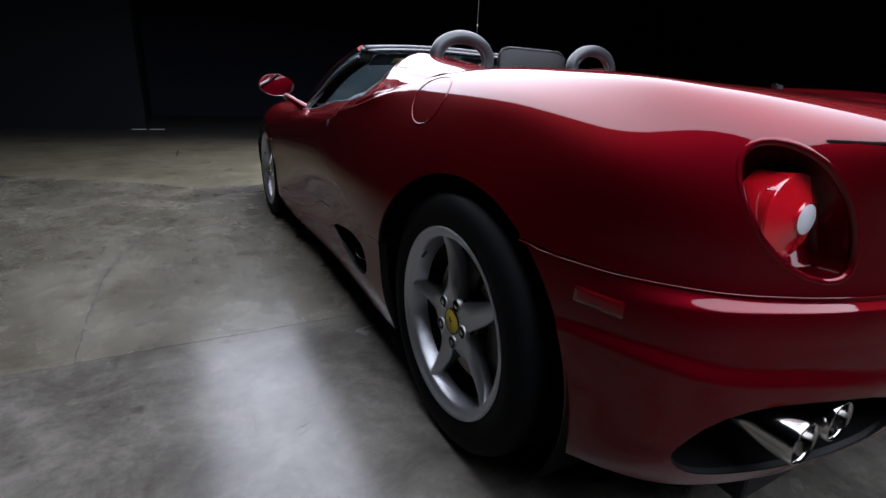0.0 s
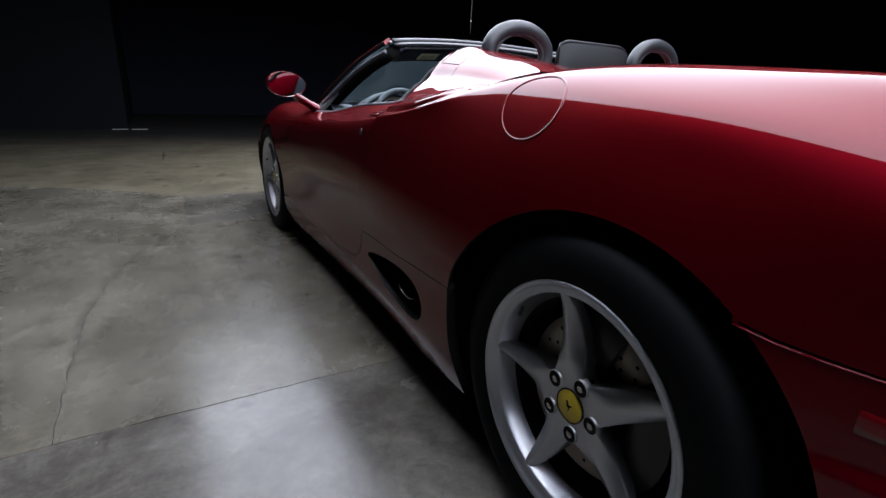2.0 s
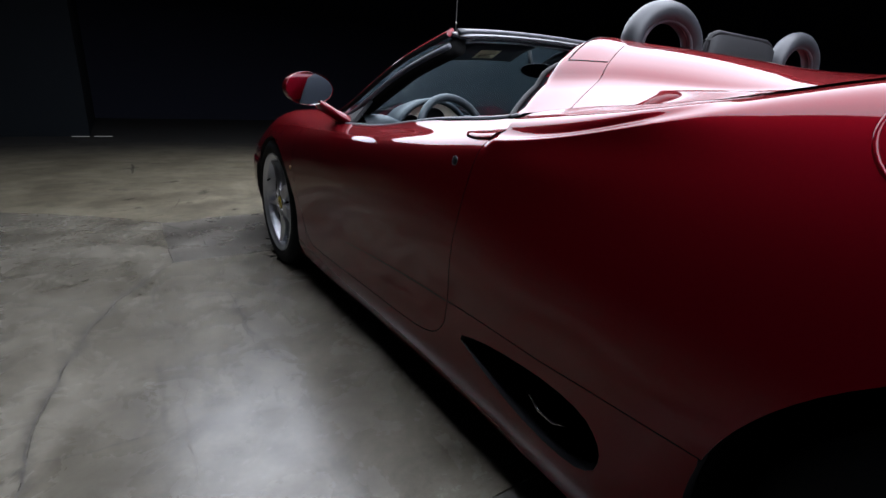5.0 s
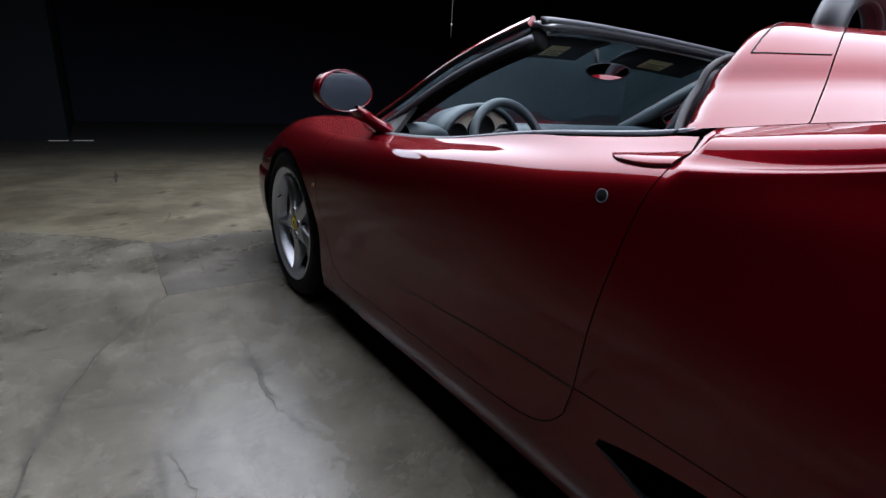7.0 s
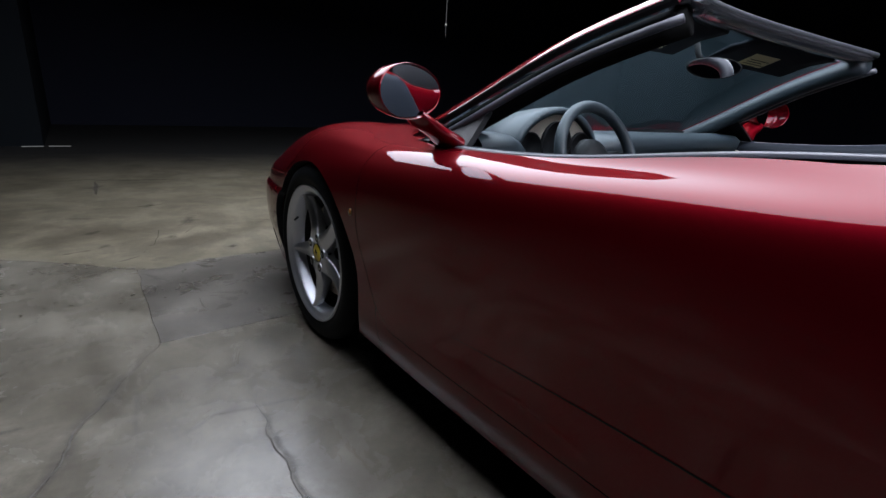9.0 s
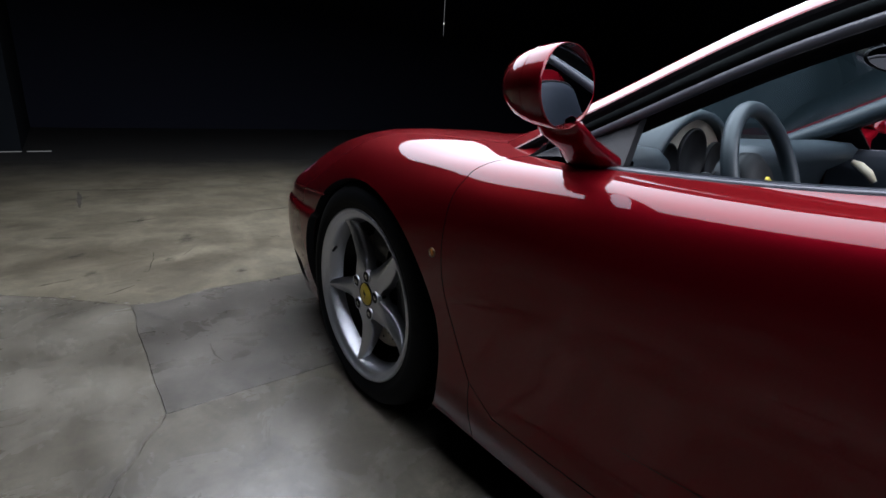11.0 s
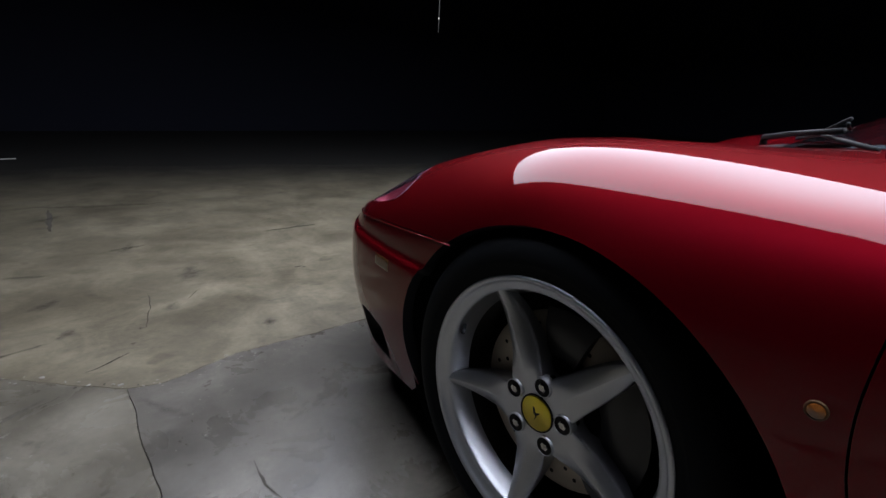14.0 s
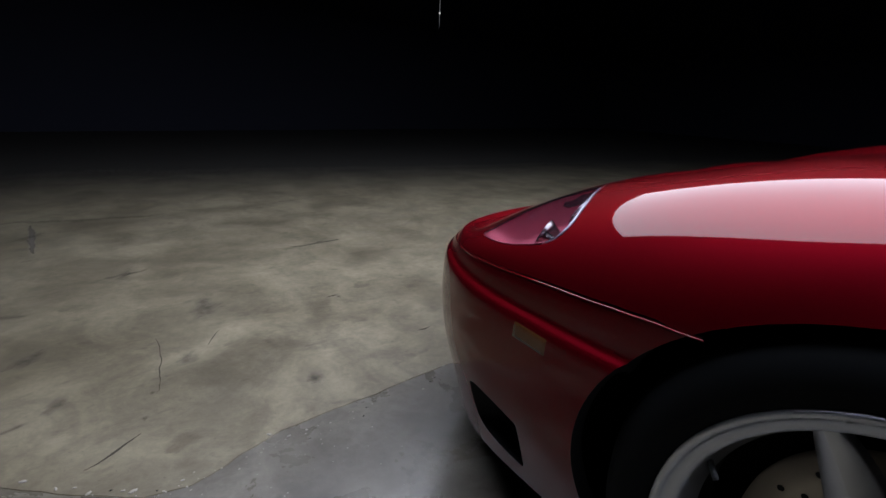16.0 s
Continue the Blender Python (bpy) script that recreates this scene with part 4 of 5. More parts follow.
# ---- wheels ----
def wheel(y, z, radius, rim_r, width, outer, turn, mirror, disc_r):
    sx = 1 if mirror else -1
    w = new("wheel")
    w.parent = car
    w.location = (0, y, z)
    w["label"] = "silver five-spoke alloy wheel with low black tyre"
    x1, x0 = outer, outer - width

    def turned(name, profile, mat, label="", n=80, parent=w):
        bm = bmesh.new()
        lathe(bm, [(sx * a, r) for a, r in profile], n=n)
        return part(name, bm, mat, parent, label)

    tyre = turned("tyre", ((x0 + 0.01, rim_r), (x0 - 0.004, radius - 0.05), (x0 + 0.006, radius - 0.012), (x0 + 0.03, radius), (x0 + 0.06, radius), (x0 + 0.064, radius - 0.008), (x0 + 0.072, radius - 0.008), (x0 + 0.076, radius),
                           (x1 - 0.085, radius), (x1 - 0.081, radius - 0.008), (x1 - 0.073, radius - 0.008), (x1 - 0.069, radius), (x1 - 0.034, radius - 0.001), (x1 - 0.012, radius - 0.01), (x1 - 0.002, radius - 0.028), (x1 + 0.003, radius - 0.05),
                           (x1 + 0.001, rim_r + 0.022), (x1 - 0.002, rim_r + 0.016), (x1 - 0.003, rim_r + 0.006), (x1 - 0.012, rim_r - 0.003)), RUBBER)
    rim = turned("rim", ((x1 - 0.058, rim_r - 0.038), (x1 - 0.042, rim_r - 0.033), (x1 - 0.030, rim_r - 0.0285), (x1 - 0.020, rim_r - 0.0255), (x1 - 0.0145, rim_r - 0.0225), (x1 - 0.0125, rim_r - 0.017), (x1 - 0.0105, rim_r - 0.0105), (x1 - 0.006, rim_r - 0.0075), (x1 - 0.002, rim_r - 0.005), (x1 - 0.0005, rim_r - 0.001), (x1 - 0.002, rim_r + 0.003), (x1 - 0.012, rim_r + 0.005)), SILVER)
    # inner rim darkened by colour, for the shade deep in the wheel
    turned("barrel", ((x0 + 0.01, rim_r), (x0 + 0.03, rim_r - 0.018), (x1 - 0.11, rim_r - 0.04), (x1 - 0.058, rim_r - 0.038)), BARREL, "rim barrel in a dark colour for the shade inside")
    # dark plate added behind the brake disc to block light
    turned("light_stop_disc", ((x1 - 0.125, rim_r - 0.03), (x1 - 0.125, 0.0)), LINER)
    turned("brake_disc", ((x1 - 0.10, 0.09), (x1 - 0.082, 0.09), (x1 - 0.082, disc_r), (x1 - 0.10, disc_r)), DISC, "drilled steel brake disc")
    turned("disc_bell", ((x1 - 0.098, 0.102), (x1 - 0.070, 0.098), (x1 - 0.06, 0.085), (x1 - 0.06, 0.0)), LINER)
    # drilled holes in the disc
    bm = bmesh.new()
    for k in range(36):
        for j, r in enumerate((0.108, 0.126, 0.144)):
            a = 2 * math.pi * (k + j * 0.33) / 36 * 1.0
            if k % 2 == j % 2:
                lathe(bm, [(0, 0.0), (0, 0.0042)], n=8, center=(sx * (x1 - 0.0815), r * math.cos(a), r * math.sin(a)))
    tagged(part("disc_drilling", bm, BLACK, w, smooth=False), kind="stuff")
    # caliper behind the axle, and the small parking caliper above it
    for name, low_a, high_a, inner in (("brake_caliper", 138, 232, 0.085), ("parking_caliper", 78, 112, 0.075)):
        bm = bmesh.new()
        rows = []
        for k in range(9):
            a = radians(low_a + (high_a - low_a) * k / 8)
            rows.append([(sx * (x1 - xx), rr * math.cos(a), rr * math.sin(a)) for xx, rr in ((0.13, inner), (0.072, inner + 0.005), (0.064, inner + 0.025), (0.064, 0.15), (0.074, disc_r + 0.014), (0.13, disc_r + 0.014))])
        vs = loft(bm, rows, close_u=True)
        bm.faces.new(vs[0])
        bm.faces.new(vs[-1])
        part(name, bm, CALIPER, w, sharp=50)
    # hub and spokes
    turned("hub", ((x1 - 0.075, 0.070), (x1 - 0.05, 0.070), (x1 - 0.036, 0.066), (x1 - 0.028, 0.056), (x1 - 0.026, 0.036), (x1 - 0.03, 0.034), (x1 - 0.03, 0.0)), SILVER, n=60)
    cap = turned("hub_cap", ((x1 - 0.031, 0.0325), (x1 - 0.0245, 0.032), (x1 - 0.0225, 0.029), (x1 - 0.0215, 0.0)), YELLOW, "yellow hub cap with a small dark emblem", n=40)
    bm = bmesh.new()
    tube(bm, [(sx * (x1 - 0.0212), y_, z_) for y_, z_ in ((-0.008, 0.004), (-0.003, 0.001), (0.001, 0.002), (0.003, 0.008), (0.006, 0.011))], [0.0014, 0.003, 0.003, 0.0022, 0.0012], 8, flat=0.5)
    tube(bm, [(sx * (x1 - 0.0212), y_, z_) for y_, z_ in ((0.0, 0.001), (-0.002, -0.006), (0.001, -0.011))], [0.0026, 0.0016, 0.001], 8, flat=0.5)
    part("emblem", bm, BLACK, cap, smooth=False)
    turned("cap_ring", ((x1 - 0.03, 0.0345), (x1 - 0.024, 0.0345), (x1 - 0.023, 0.0335), (x1 - 0.024, 0.0322), (x1 - 0.03, 0.0322)), BLACK, n=40)
    half = curve((0.03, 0.042), (0.06, 0.0375), (0.09, 0.033), (0.13, 0.0285), (0.17, 0.0225), (0.20, 0.0165), (0.222, 0.0095), (0.234, 0.004))
    face = curve((0.03, -0.026), (0.07, -0.024), (0.11, -0.025), (0.15, -0.0255), (0.19, -0.0225), (0.215, -0.0165), (0.234, -0.010))
    for k in range(5):
        a = radians(turn + 72 * k)
        bm = bmesh.new()
        rows = []
        for i in range(18):
            r = 0.03 + (rim_r - 0.009 - 0.03) * i / 17
            hw, x = float(half(r)), float(face(r))
            deep = 0.05 - 0.2 * max(r - 0.1, 0)
            drop = 0.014 * min(1, hw / 0.026) * min(1, max(r - 0.06, 0) / 0.05)
            shape = ((-0.98, -deep), (-1.0, -drop - 0.006), (-0.97, -drop - 0.001), (-0.9, -drop + 0.0008), (-0.5, -drop * 0.5), (-0.03, 0.0), (0.03, 0.0), (0.5, -drop * 0.5), (0.9, -drop + 0.0008), (0.97, -drop - 0.001), (1.0, -drop - 0.006), (0.98, -deep))
            rows.append([(sx * (x1 + x + dx), r * math.cos(a) - q * hw * math.sin(a), r * math.sin(a) + q * hw * math.cos(a)) for q, dx in shape])
        loft(bm, rows)
        part("spoke", bm, SILVER, w, sharp=40)
        # wheel bolt in its hole between the spokes
        b = radians(turn + 36 + 72 * k)
        cy, cz = 0.056 * math.cos(b), 0.056 * math.sin(b)
        bm = bmesh.new()
        lathe(bm, [(sx * (x1 - 0.034), 0.0195), (sx * (x1 - 0.0215), 0.0175), (sx * (x1 - 0.0195), 0.0162), (sx * (x1 - 0.021), 0.0155)], n=24, center=(0, cy, cz))
        part("bolt_seat", bm, SILVER, w)
        # black wall and near-flush black disc put in for the hole's shade
        bm = bmesh.new()
        lathe(bm, [(sx * (x1 - 0.021), 0.0155), (sx * (x1 - 0.05), 0.014)], n=24, center=(0, cy, cz))
        part("bolt_hole", bm, BLACK, w)
        bm = bmesh.new()
        lathe(bm, [(sx * (x1 - 0.0222), 0.0154), (sx * (x1 - 0.0222), 0.0)], n=20, center=(0, cy, cz))
        part("hole_shade_disc", bm, BLACK, w)
        bm = bmesh.new()
        lathe(bm, [(sx * (x1 - 0.0225), 0.0085), (sx * (x1 - 0.0205), 0.0083), (sx * (x1 - 0.0192), 0.0065), (sx * (x1 - 0.019), 0.0)], n=6, center=(0, cy, cz))
        part("wheel_bolt", bm, CHROME, w, smooth=False)
    bm = bmesh.new()
    a = radians(turn - 38)
    tube(bm, [(sx * (x1 - 0.03), (rim_r - 0.03) * math.cos(a), (rim_r - 0.03) * math.sin(a)), (sx * (x1 - 0.012), (rim_r - 0.045) * math.cos(a), (rim_r - 0.045) * math.sin(a))], 0.004, 8)
    part("valve", bm, SATIN, w)
    return w


for m in (False, True):
    wheel(0.0, 0.338, 0.336, 0.243, 0.275, 0.938, 77, m, 0.165)
    wheel(2.6, 0.318, 0.319, 0.243, 0.215, 0.935, 62, m, 0.165)


# ---- cockpit, glass and mirrors ----
pillar_x = curve((0, 0.765), (0.35, 0.705), (0.7, 0.655), (1, 0.60))
pillar_y = curve((0, 2.33), (0.35, 2.04), (0.7, 1.79), (1, 1.575))
pillar_z = curve((0, 0.722), (0.35, 0.868), (0.7, 0.998), (1, 1.08))


def screen(c, v):
    """The windscreen: c from -1 (left pillar) to 1, v from the cowl (0) to the header (1)."""
    return Vector((float(pillar_x(v)) * c, float(pillar_y(v)) + (0.21 - 0.075 * v) * (1 - c * c), float(pillar_z(v)) + (0.045 - 0.005 * v) * (1 - c * c)))


bm = bmesh.new()
loft(bm, [[screen(-1 + 2 * i / 24, v / 12) for i in range(25)] for v in range(13)])
part("windscreen", bm, SCREEN, car, "tinted dusty windscreen glass")


def along_pillar(sx, back, inn, up, v0, v1, n=16):
    return [Vector((sx * (float(pillar_x(v0 + (v1 - v0) * k / n)) - inn), float(pillar_y(v0 + (v1 - v0) * k / n)) - back, float(pillar_z(v0 + (v1 - v0) * k / n)) + up)) for k in range(n + 1)]


for sx in (-1, 1):
    bm = bmesh.new()
    rows = []
    for k in range(24):
        v = -0.06 + 1.06 * k / 23
        p = Vector((sx * (float(pillar_x(v)) - 0.02 * min(v, 0)), float(pillar_y(v)) - 0.8 * min(v, 0), float(pillar_z(v)) + 0.4 * min(v, 0) + 0.008))
        wide = Vector((sx * 0.75, -0.25, -0.51))
        out = Vector((sx * 0.6, 0.25, 0.76))
        reach = 0.046 + 0.03 * max(0, 0.2 - v) / 0.2 - 0.02 * v
        rows.append([p + wide * a_ + out * h for a_, h in ((-0.008, -0.012), (-0.013, -0.003), (-0.009, 0.003), (0.1 * reach, 0.0045), (0.9 * reach, 0.0045), (reach, 0.003), (reach + 0.003, -0.003), (reach, -0.014))])
    vs = loft(bm, rows, close_u=True)
    bm.faces.new(vs[0])
    bm.faces.new(vs[-1])
    pillar = part("windscreen_pillar", bm, PAINT, car, sharp=12)
    pillar.data.materials.append(BLACK)
    for k in range(8 * 23):
        if k % 8 >= 5:
            pillar.data.polygons[k].material_index = 1
    bm = bmesh.new()
    tube(bm, along_pillar(sx, 0.03, -0.022, -0.044, 0.08, 1.0), 0.009, 10)
    part("pillar_seal", bm, SEAL, car)
    bm = bmesh.new()
    tube(bm, along_pillar(sx, 0.02, 0.032, -0.036 if sx < 0 else -0.022, 0.0, 0.99), 0.036, 14, flat=0.8)
    part("pillar_trim", bm, LINER if sx < 0 else DASH_LEATHER, car)
    # small black corner plate at the mirror
    bm = bmesh.new()
    rows = []
    for k in range(8):
        v = 0.04 + 0.36 * k / 7
        p = Vector((sx * (float(pillar_x(v)) - 0.002), float(pillar_y(v)) - 0.03, float(pillar_z(v)) - 0.03))
        low = Vector((sx * 0.80, float(pillar_y(v)) - 0.03 - 0.04 * k / 7, 0.744 + 0.021 * min(1, k / 4)))
        rows.append([p, p * 0.5 + low * 0.5, low, low + Vector((-sx * 0.02, 0, 0)), (p * 0.5 + low * 0.5) + Vector((-sx * 0.02, 0, 0)), p + Vector((-sx * 0.02, 0, 0))])
    vs = loft(bm, rows, close_u=True)
    bm.faces.new(vs[0])
    bm.faces.new(vs[-1])
    part("corner_plate", bm, BLACK, car, smooth=False)

# header rail with its grey seal
bm = bmesh.new()
rows = []
for i in range(33):
    c = -1 + i / 16
    p = screen(c, 1.0)
    fine = 0.45 + 0.55 * min(1, (1 - abs(c)) / 0.12) ** 0.6
    rows.append([p + Vector((0, dy * fine, dz * fine)) for dy, dz in ((0.03, -0.02), (0.025, -0.006), (0.0, 0.003), (-0.03, 0.0), (-0.05, -0.01), (-0.055, -0.024), (-0.035, -0.034), (0.0, -0.036))])
vs = loft(bm, rows, close_u=True)
bm.faces.new(vs[0])
bm.faces.new(vs[-1])
header = part("header_rail", bm, HEADER, car, "black windscreen header with painted corners and grey roof seal")
header.data.materials.append(PAINT)
for k in range(8 * 32):
    if abs(-1 + (k // 8 + 0.5) / 16) > 0.84 and k % 8 < 3:
        header.data.polygons[k].material_index = 1
bm = bmesh.new()
tube(bm, [screen(-0.98 + 1.96 * i / 32, 1.0) + Vector((0, -0.035, 0.001)) for i in range(33)], 0.0105, 10, flat=0.7)
part("roof_seal", bm, SATIN, header)
# sun visors with yellow notes
for x0, x1 in ((-0.48, -0.09), (0.09, 0.48)):
    visor = new("sun_visor")
    visor.parent = car
    bm = bmesh.new()
    rows = []
    for i in range(9):
        x = x0 + (x1 - x0) * i / 8
        p = screen(x / 0.6, 0.97)
        rows.append([p + Vector((0, dy, dz)) for dy, dz in ((-0.02, -0.022), (0.05, -0.035), (0.125, -0.072), (0.128, -0.08), (0.05, -0.046), (-0.02, -0.032))])
    vs = loft(bm, rows, close_u=True)
    bm.faces.new(vs[0])
    bm.faces.new(vs[-1])
    part("board", bm, LEATHER, visor)
    bm = bmesh.new()
    xm = (x0 + x1) / 2
    lab = []
    for i in range(5):
        x = xm - 0.06 + 0.12 * i / 4
        p = screen(x / 0.6, 0.97)
        lab.append([p + Vector((0, 0.045, -0.046)), p + Vector((0, 0.105, -0.0725))])
    loft(bm, lab)
    part("note", bm, NOTE, visor, "pale yellow printed warning note")
    bm = bmesh.new()
    for j in range(4):
        f = 0.02 + 0.01 * j
        p, q = screen((xm - 0.045) / 0.6, 0.97), screen((xm + 0.045 - 0.02 * (j % 2)) / 0.6, 0.97)
        tube(bm, [p + Vector((0, 0.05 + f, -0.0505 - f * 0.46)), q + Vector((0, 0.05 + f, -0.0505 - f * 0.46))], 0.0012, 4)
    part("print_bars", bm, BLACK, visor, smooth=False)

# inside mirror
bm = bmesh.new()
rows = []
for k, (f, d) in enumerate(((0.3, 0.028), (0.8, 0.024), (1.0, 0.006), (1.0, 0.0), (0.93, -0.002))):
    rows.append([(0.0 + 0.105 * f * math.cos(a) * (1 + 0.1 * math.sin(a)), 1.775 + d, 1.0 + 0.040 * f * math.sin(a)) for a in np.linspace(0, 2 * math.pi, 32, endpoint=False)])
vs = loft(bm, rows, close_u=True)
bm.faces.new(vs[0])
TURN = Matrix.Translation((0, 1.775, 1.0)) @ Matrix.Rotation(radians(-42), 4, "Z") @ Matrix.Scale(0.76, 4) @ Matrix.Translation((0, -1.775, -1.0))
bm.transform(TURN)
inside_mirror = part("inside_mirror", bm, BLACK, car)
bm = bmesh.new()
bm.faces.new([bm.verts.new((0.098 * math.cos(a) * (1 + 0.1 * math.sin(a)), 1.7735, 1.0 + 0.0375 * math.sin(a))) for a in np.linspace(0, 2 * math.pi, 32, endpoint=False)])
bm.transform(TURN)
part("mirror_glass", bm, MIRROR, inside_mirror, smooth=False)
bm = bmesh.new()
tube(bm, [(0, 1.80, 1.0), (0, 1.83, 1.04), (0, 1.845, 1.085)], 0.009, 8)
part("mirror_stem", bm, BLACK, inside_mirror)

# outside mirrors
for sx in (-1, 1):
    mirror = new("side_mirror")
    mirror.parent = car
    cx, cz = 0.957, 0.881
    tip = 0.008
    ring = [2 * math.pi * k / 40 for k in range(40)]

    def oval(f, y, dx=0.0, dz=0.0):
        return [(sx * (cx + dx + 0.102 * f * math.cos(a)), y - 0.0035 * f * math.cos(a), cz + dz + (0.0585 + 0.003 * math.cos(a)) * f * math.sin(a)) for a in ring]

    bm = bmesh.new()
    aim = Matrix.Translation((sx * cx, 1.95, 0)) @ Matrix.Rotation(radians(-15 * sx), 4, "Z") @ Matrix.Translation((-sx * cx, -1.95, 0))
    glass_aim = Matrix.Translation((sx * cx, 1.960, 0)) @ Matrix.Rotation(radians(-4 * sx), 4, "Z") @ Matrix.Translation((-sx * cx, -1.960, 0))
    rows = [oval(0.95, 1.972), oval(0.96, 1.952), oval(0.972, 1.942), oval(0.988, 1.938), oval(1.0, 1.943), oval(0.988, 1.955), oval(0.955, 1.969), oval(0.90, 1.984), oval(0.81, 1.999), oval(0.68, 2.012), oval(0.51, 2.022), oval(0.32, 2.029), oval(0.12, 2.032)]
    vs = loft(bm, rows, close_u=True)
    bm.faces.new(vs[-1])
    bm.transform(aim)
    part("housing", bm, PAINT, mirror)
    bm = bmesh.new()
    bm.faces.new([bm.verts.new((x, 1.960 + tip * (z - cz), z)) for x, y, z in oval(0.935, 1.960)])
    bm.transform(glass_aim)
    part("mirror_glass", bm, MIRROR, mirror, smooth=False)
    bm = bmesh.new()
    rows = []
    for x, z, hy, ht in ((0.915, 0.835, 0.040, 0.012), (0.90, 0.822, 0.047, 0.019), (0.878, 0.810, 0.045, 0.020), (0.855, 0.797, 0.042, 0.019), (0.83, 0.782, 0.050, 0.022), (0.805, 0.768, 0.058, 0.024)):
        rows.append([(sx * (x - ht * 0.5 * math.sin(a)), 1.992 + hy * math.cos(a), z + ht * 0.86 * math.sin(a)) for a in np.linspace(0, 2 * math.pi, 20, endpoint=False)])
    loft(bm, rows, close_u=True)
    part("arm", bm, PAINT, mirror)

# door sill seals, door cards and the tub
for sx in (-1, 1):
    bm = bmesh.new()
    run = np.linspace(0.975, 2.03, 44)
    sill_v = curve((0.975, 7.12), (1.006, 7.05), (1.1, 6.9), (1.193, 6.74), (1.32, 6.56), (1.461, 6.47), (1.761, 6.4), (1.95, 6.38), (2.06, 6.36))
    pts = [Vector(p) for p in skin(run, sill_v(run))]
    strip = []
    for p in pts:
        strip.append([Vector((-sx * (p.x + dx), p.y, p.z + dz)) for dx, dz in ((-0.001, -0.003), (0.0, 0.002), (0.003, 0.004), (0.014, 0.005), (0.018, 0.0035), (0.019, -0.004))])
    loft(bm, strip)
    part("window_seal", bm, SEAL, car, "grey rubber window seal")
    bm = bmesh.new()
    for name, shape, mat in (("door_capping", ((0.015, 0.002, 0), (0.05, 0.004, 0), (0.085, -0.02, 0), (0.095, -0.06, 0)), LEATHER), ("door_card", ((0.095, -0.06, 0), (0.10, -0.10, 0), (0.085, 0, 0.55), (0.10, 0, 0.3), (0.10, 0, 0.16)), LEATHER)):
        bm = bmesh.new()
        loft(bm, [[Vector((-sx * (p.x + dx), p.y, z if z else p.z + dz)) for dx, dz, z in shape] for p in pts])
        part(name, bm, mat, car)

bm = bmesh.new()
rows = []
for i in range(25):
    x = -0.73 + 1.46 * i / 24
    b = 0.045 * (1 - (x / 0.73) ** 2)
    k = math.exp(-((x + 0.37) / 0.17) ** 6)
    rows.append([(x, y + (b * 1.5 if y > 2.2 else 0.09 * k if y < 2.09 else 0), z - (0.07 * k if y < 2.07 else 0)) for y, z in ((2.42, 0.70 + b), (2.36, 0.742 + b * 0.6), (2.2, 0.772 + b * 0.3), (2.06, 0.79), (1.98, 0.785), (1.955, 0.765), (1.965, 0.73), (2.03, 0.68), (2.06, 0.52), (2.1, 0.2))])
loft(bm, rows)
part("dashboard", bm, DASH_LEATHER, car, "blue-grey black leather dashboard")
bm = bmesh.new()
rows = []
for y, r, lift in ((2.28, 0.10, 0.0), (2.2, 0.155, 0.0), (2.1, 0.172, 0.004), (2.03, 0.178, 0.006), (2.012, 0.174, 0.005), (2.012, 0.162, 0.0), (2.06, 0.158, 0.0)):
    rows.append([(-0.37 + 1.12 * r * math.cos(a), y, 0.695 + lift + r * 0.93 * max(math.sin(a), -0.2)) for a in np.linspace(-0.15, math.pi + 0.15, 24)])
loft(bm, rows)
part("binnacle", bm, DASH_LEATHER, car)
bm = bmesh.new()
bm.faces.new([bm.verts.new((-0.37 + 0.178 * math.cos(a), 2.03, 0.695 + 0.148 * math.sin(a))) for a in np.linspace(-0.5, math.pi + 0.5, 28)])
dials = part("dial_plate", bm, ALLOY, car, "pale brushed metal dial plate", smooth=False)
for x, z, r in ((-0.37, 0.758, 0.066), (-0.485, 0.742, 0.05), (-0.255, 0.742, 0.05), (-0.51, 0.70, 0.02), (-0.23, 0.70, 0.02)):
    bm = bmesh.new()
    lathe(bm, [(2.03, r), (2.022, r), (2.02, r - 0.004), (2.026, r - 0.006), (2.028, 0.0)], axis="y", n=32, center=(x, 0, z))
    part("dial", bm, BLACK, dials)

# steering wheel
sw = new("steering_wheel")
sw.parent = car
sw.matrix_basis = pose(-0.37, 1.862, 0.722, -21, 0, 0)
bm = bmesh.new()
tube(bm, [(0.160 * math.cos(a), 0, 0.160 * math.sin(a)) for a in np.linspace(0, 2 * math.pi, 56, endpoint=False)], 0.0165, 12, closed=True)
part("wheel_rim", bm, DASH_LEATHER, sw)
for a in (200, -20, 270):
    bm = bmesh.new()
    c, s2 = math.cos(radians(a)), math.sin(radians(a))
    tube(bm, [(0.05 * c, 0.028, 0.05 * s2), (0.1 * c, 0.022, 0.1 * s2), (0.155 * c, 0.0, 0.155 * s2)], [0.03, 0.02, 0.014], 10, flat=0.5)
    part("wheel_spoke", bm, LEATHER, sw)
bm = bmesh.new()
lathe(bm, [(0.06, 0.05), (0.03, 0.075), (0.008, 0.068), (-0.004, 0.045), (-0.006, 0.0)], axis="y", n=36)
boss = part("airbag_boss", bm, BLACK, sw)
bm = bmesh.new()
lathe(bm, [(-0.005, 0.014), (-0.009, 0.013), (-0.0095, 0.0)], axis="y", n=20)
part("badge", bm, YELLOW, sw, "small yellow badge")
bm = bmesh.new()
tube(bm, [(0, 0.05, 0), (0, 0.16, -0.03)], 0.04, 12)
part("column", bm, BLACK, sw)
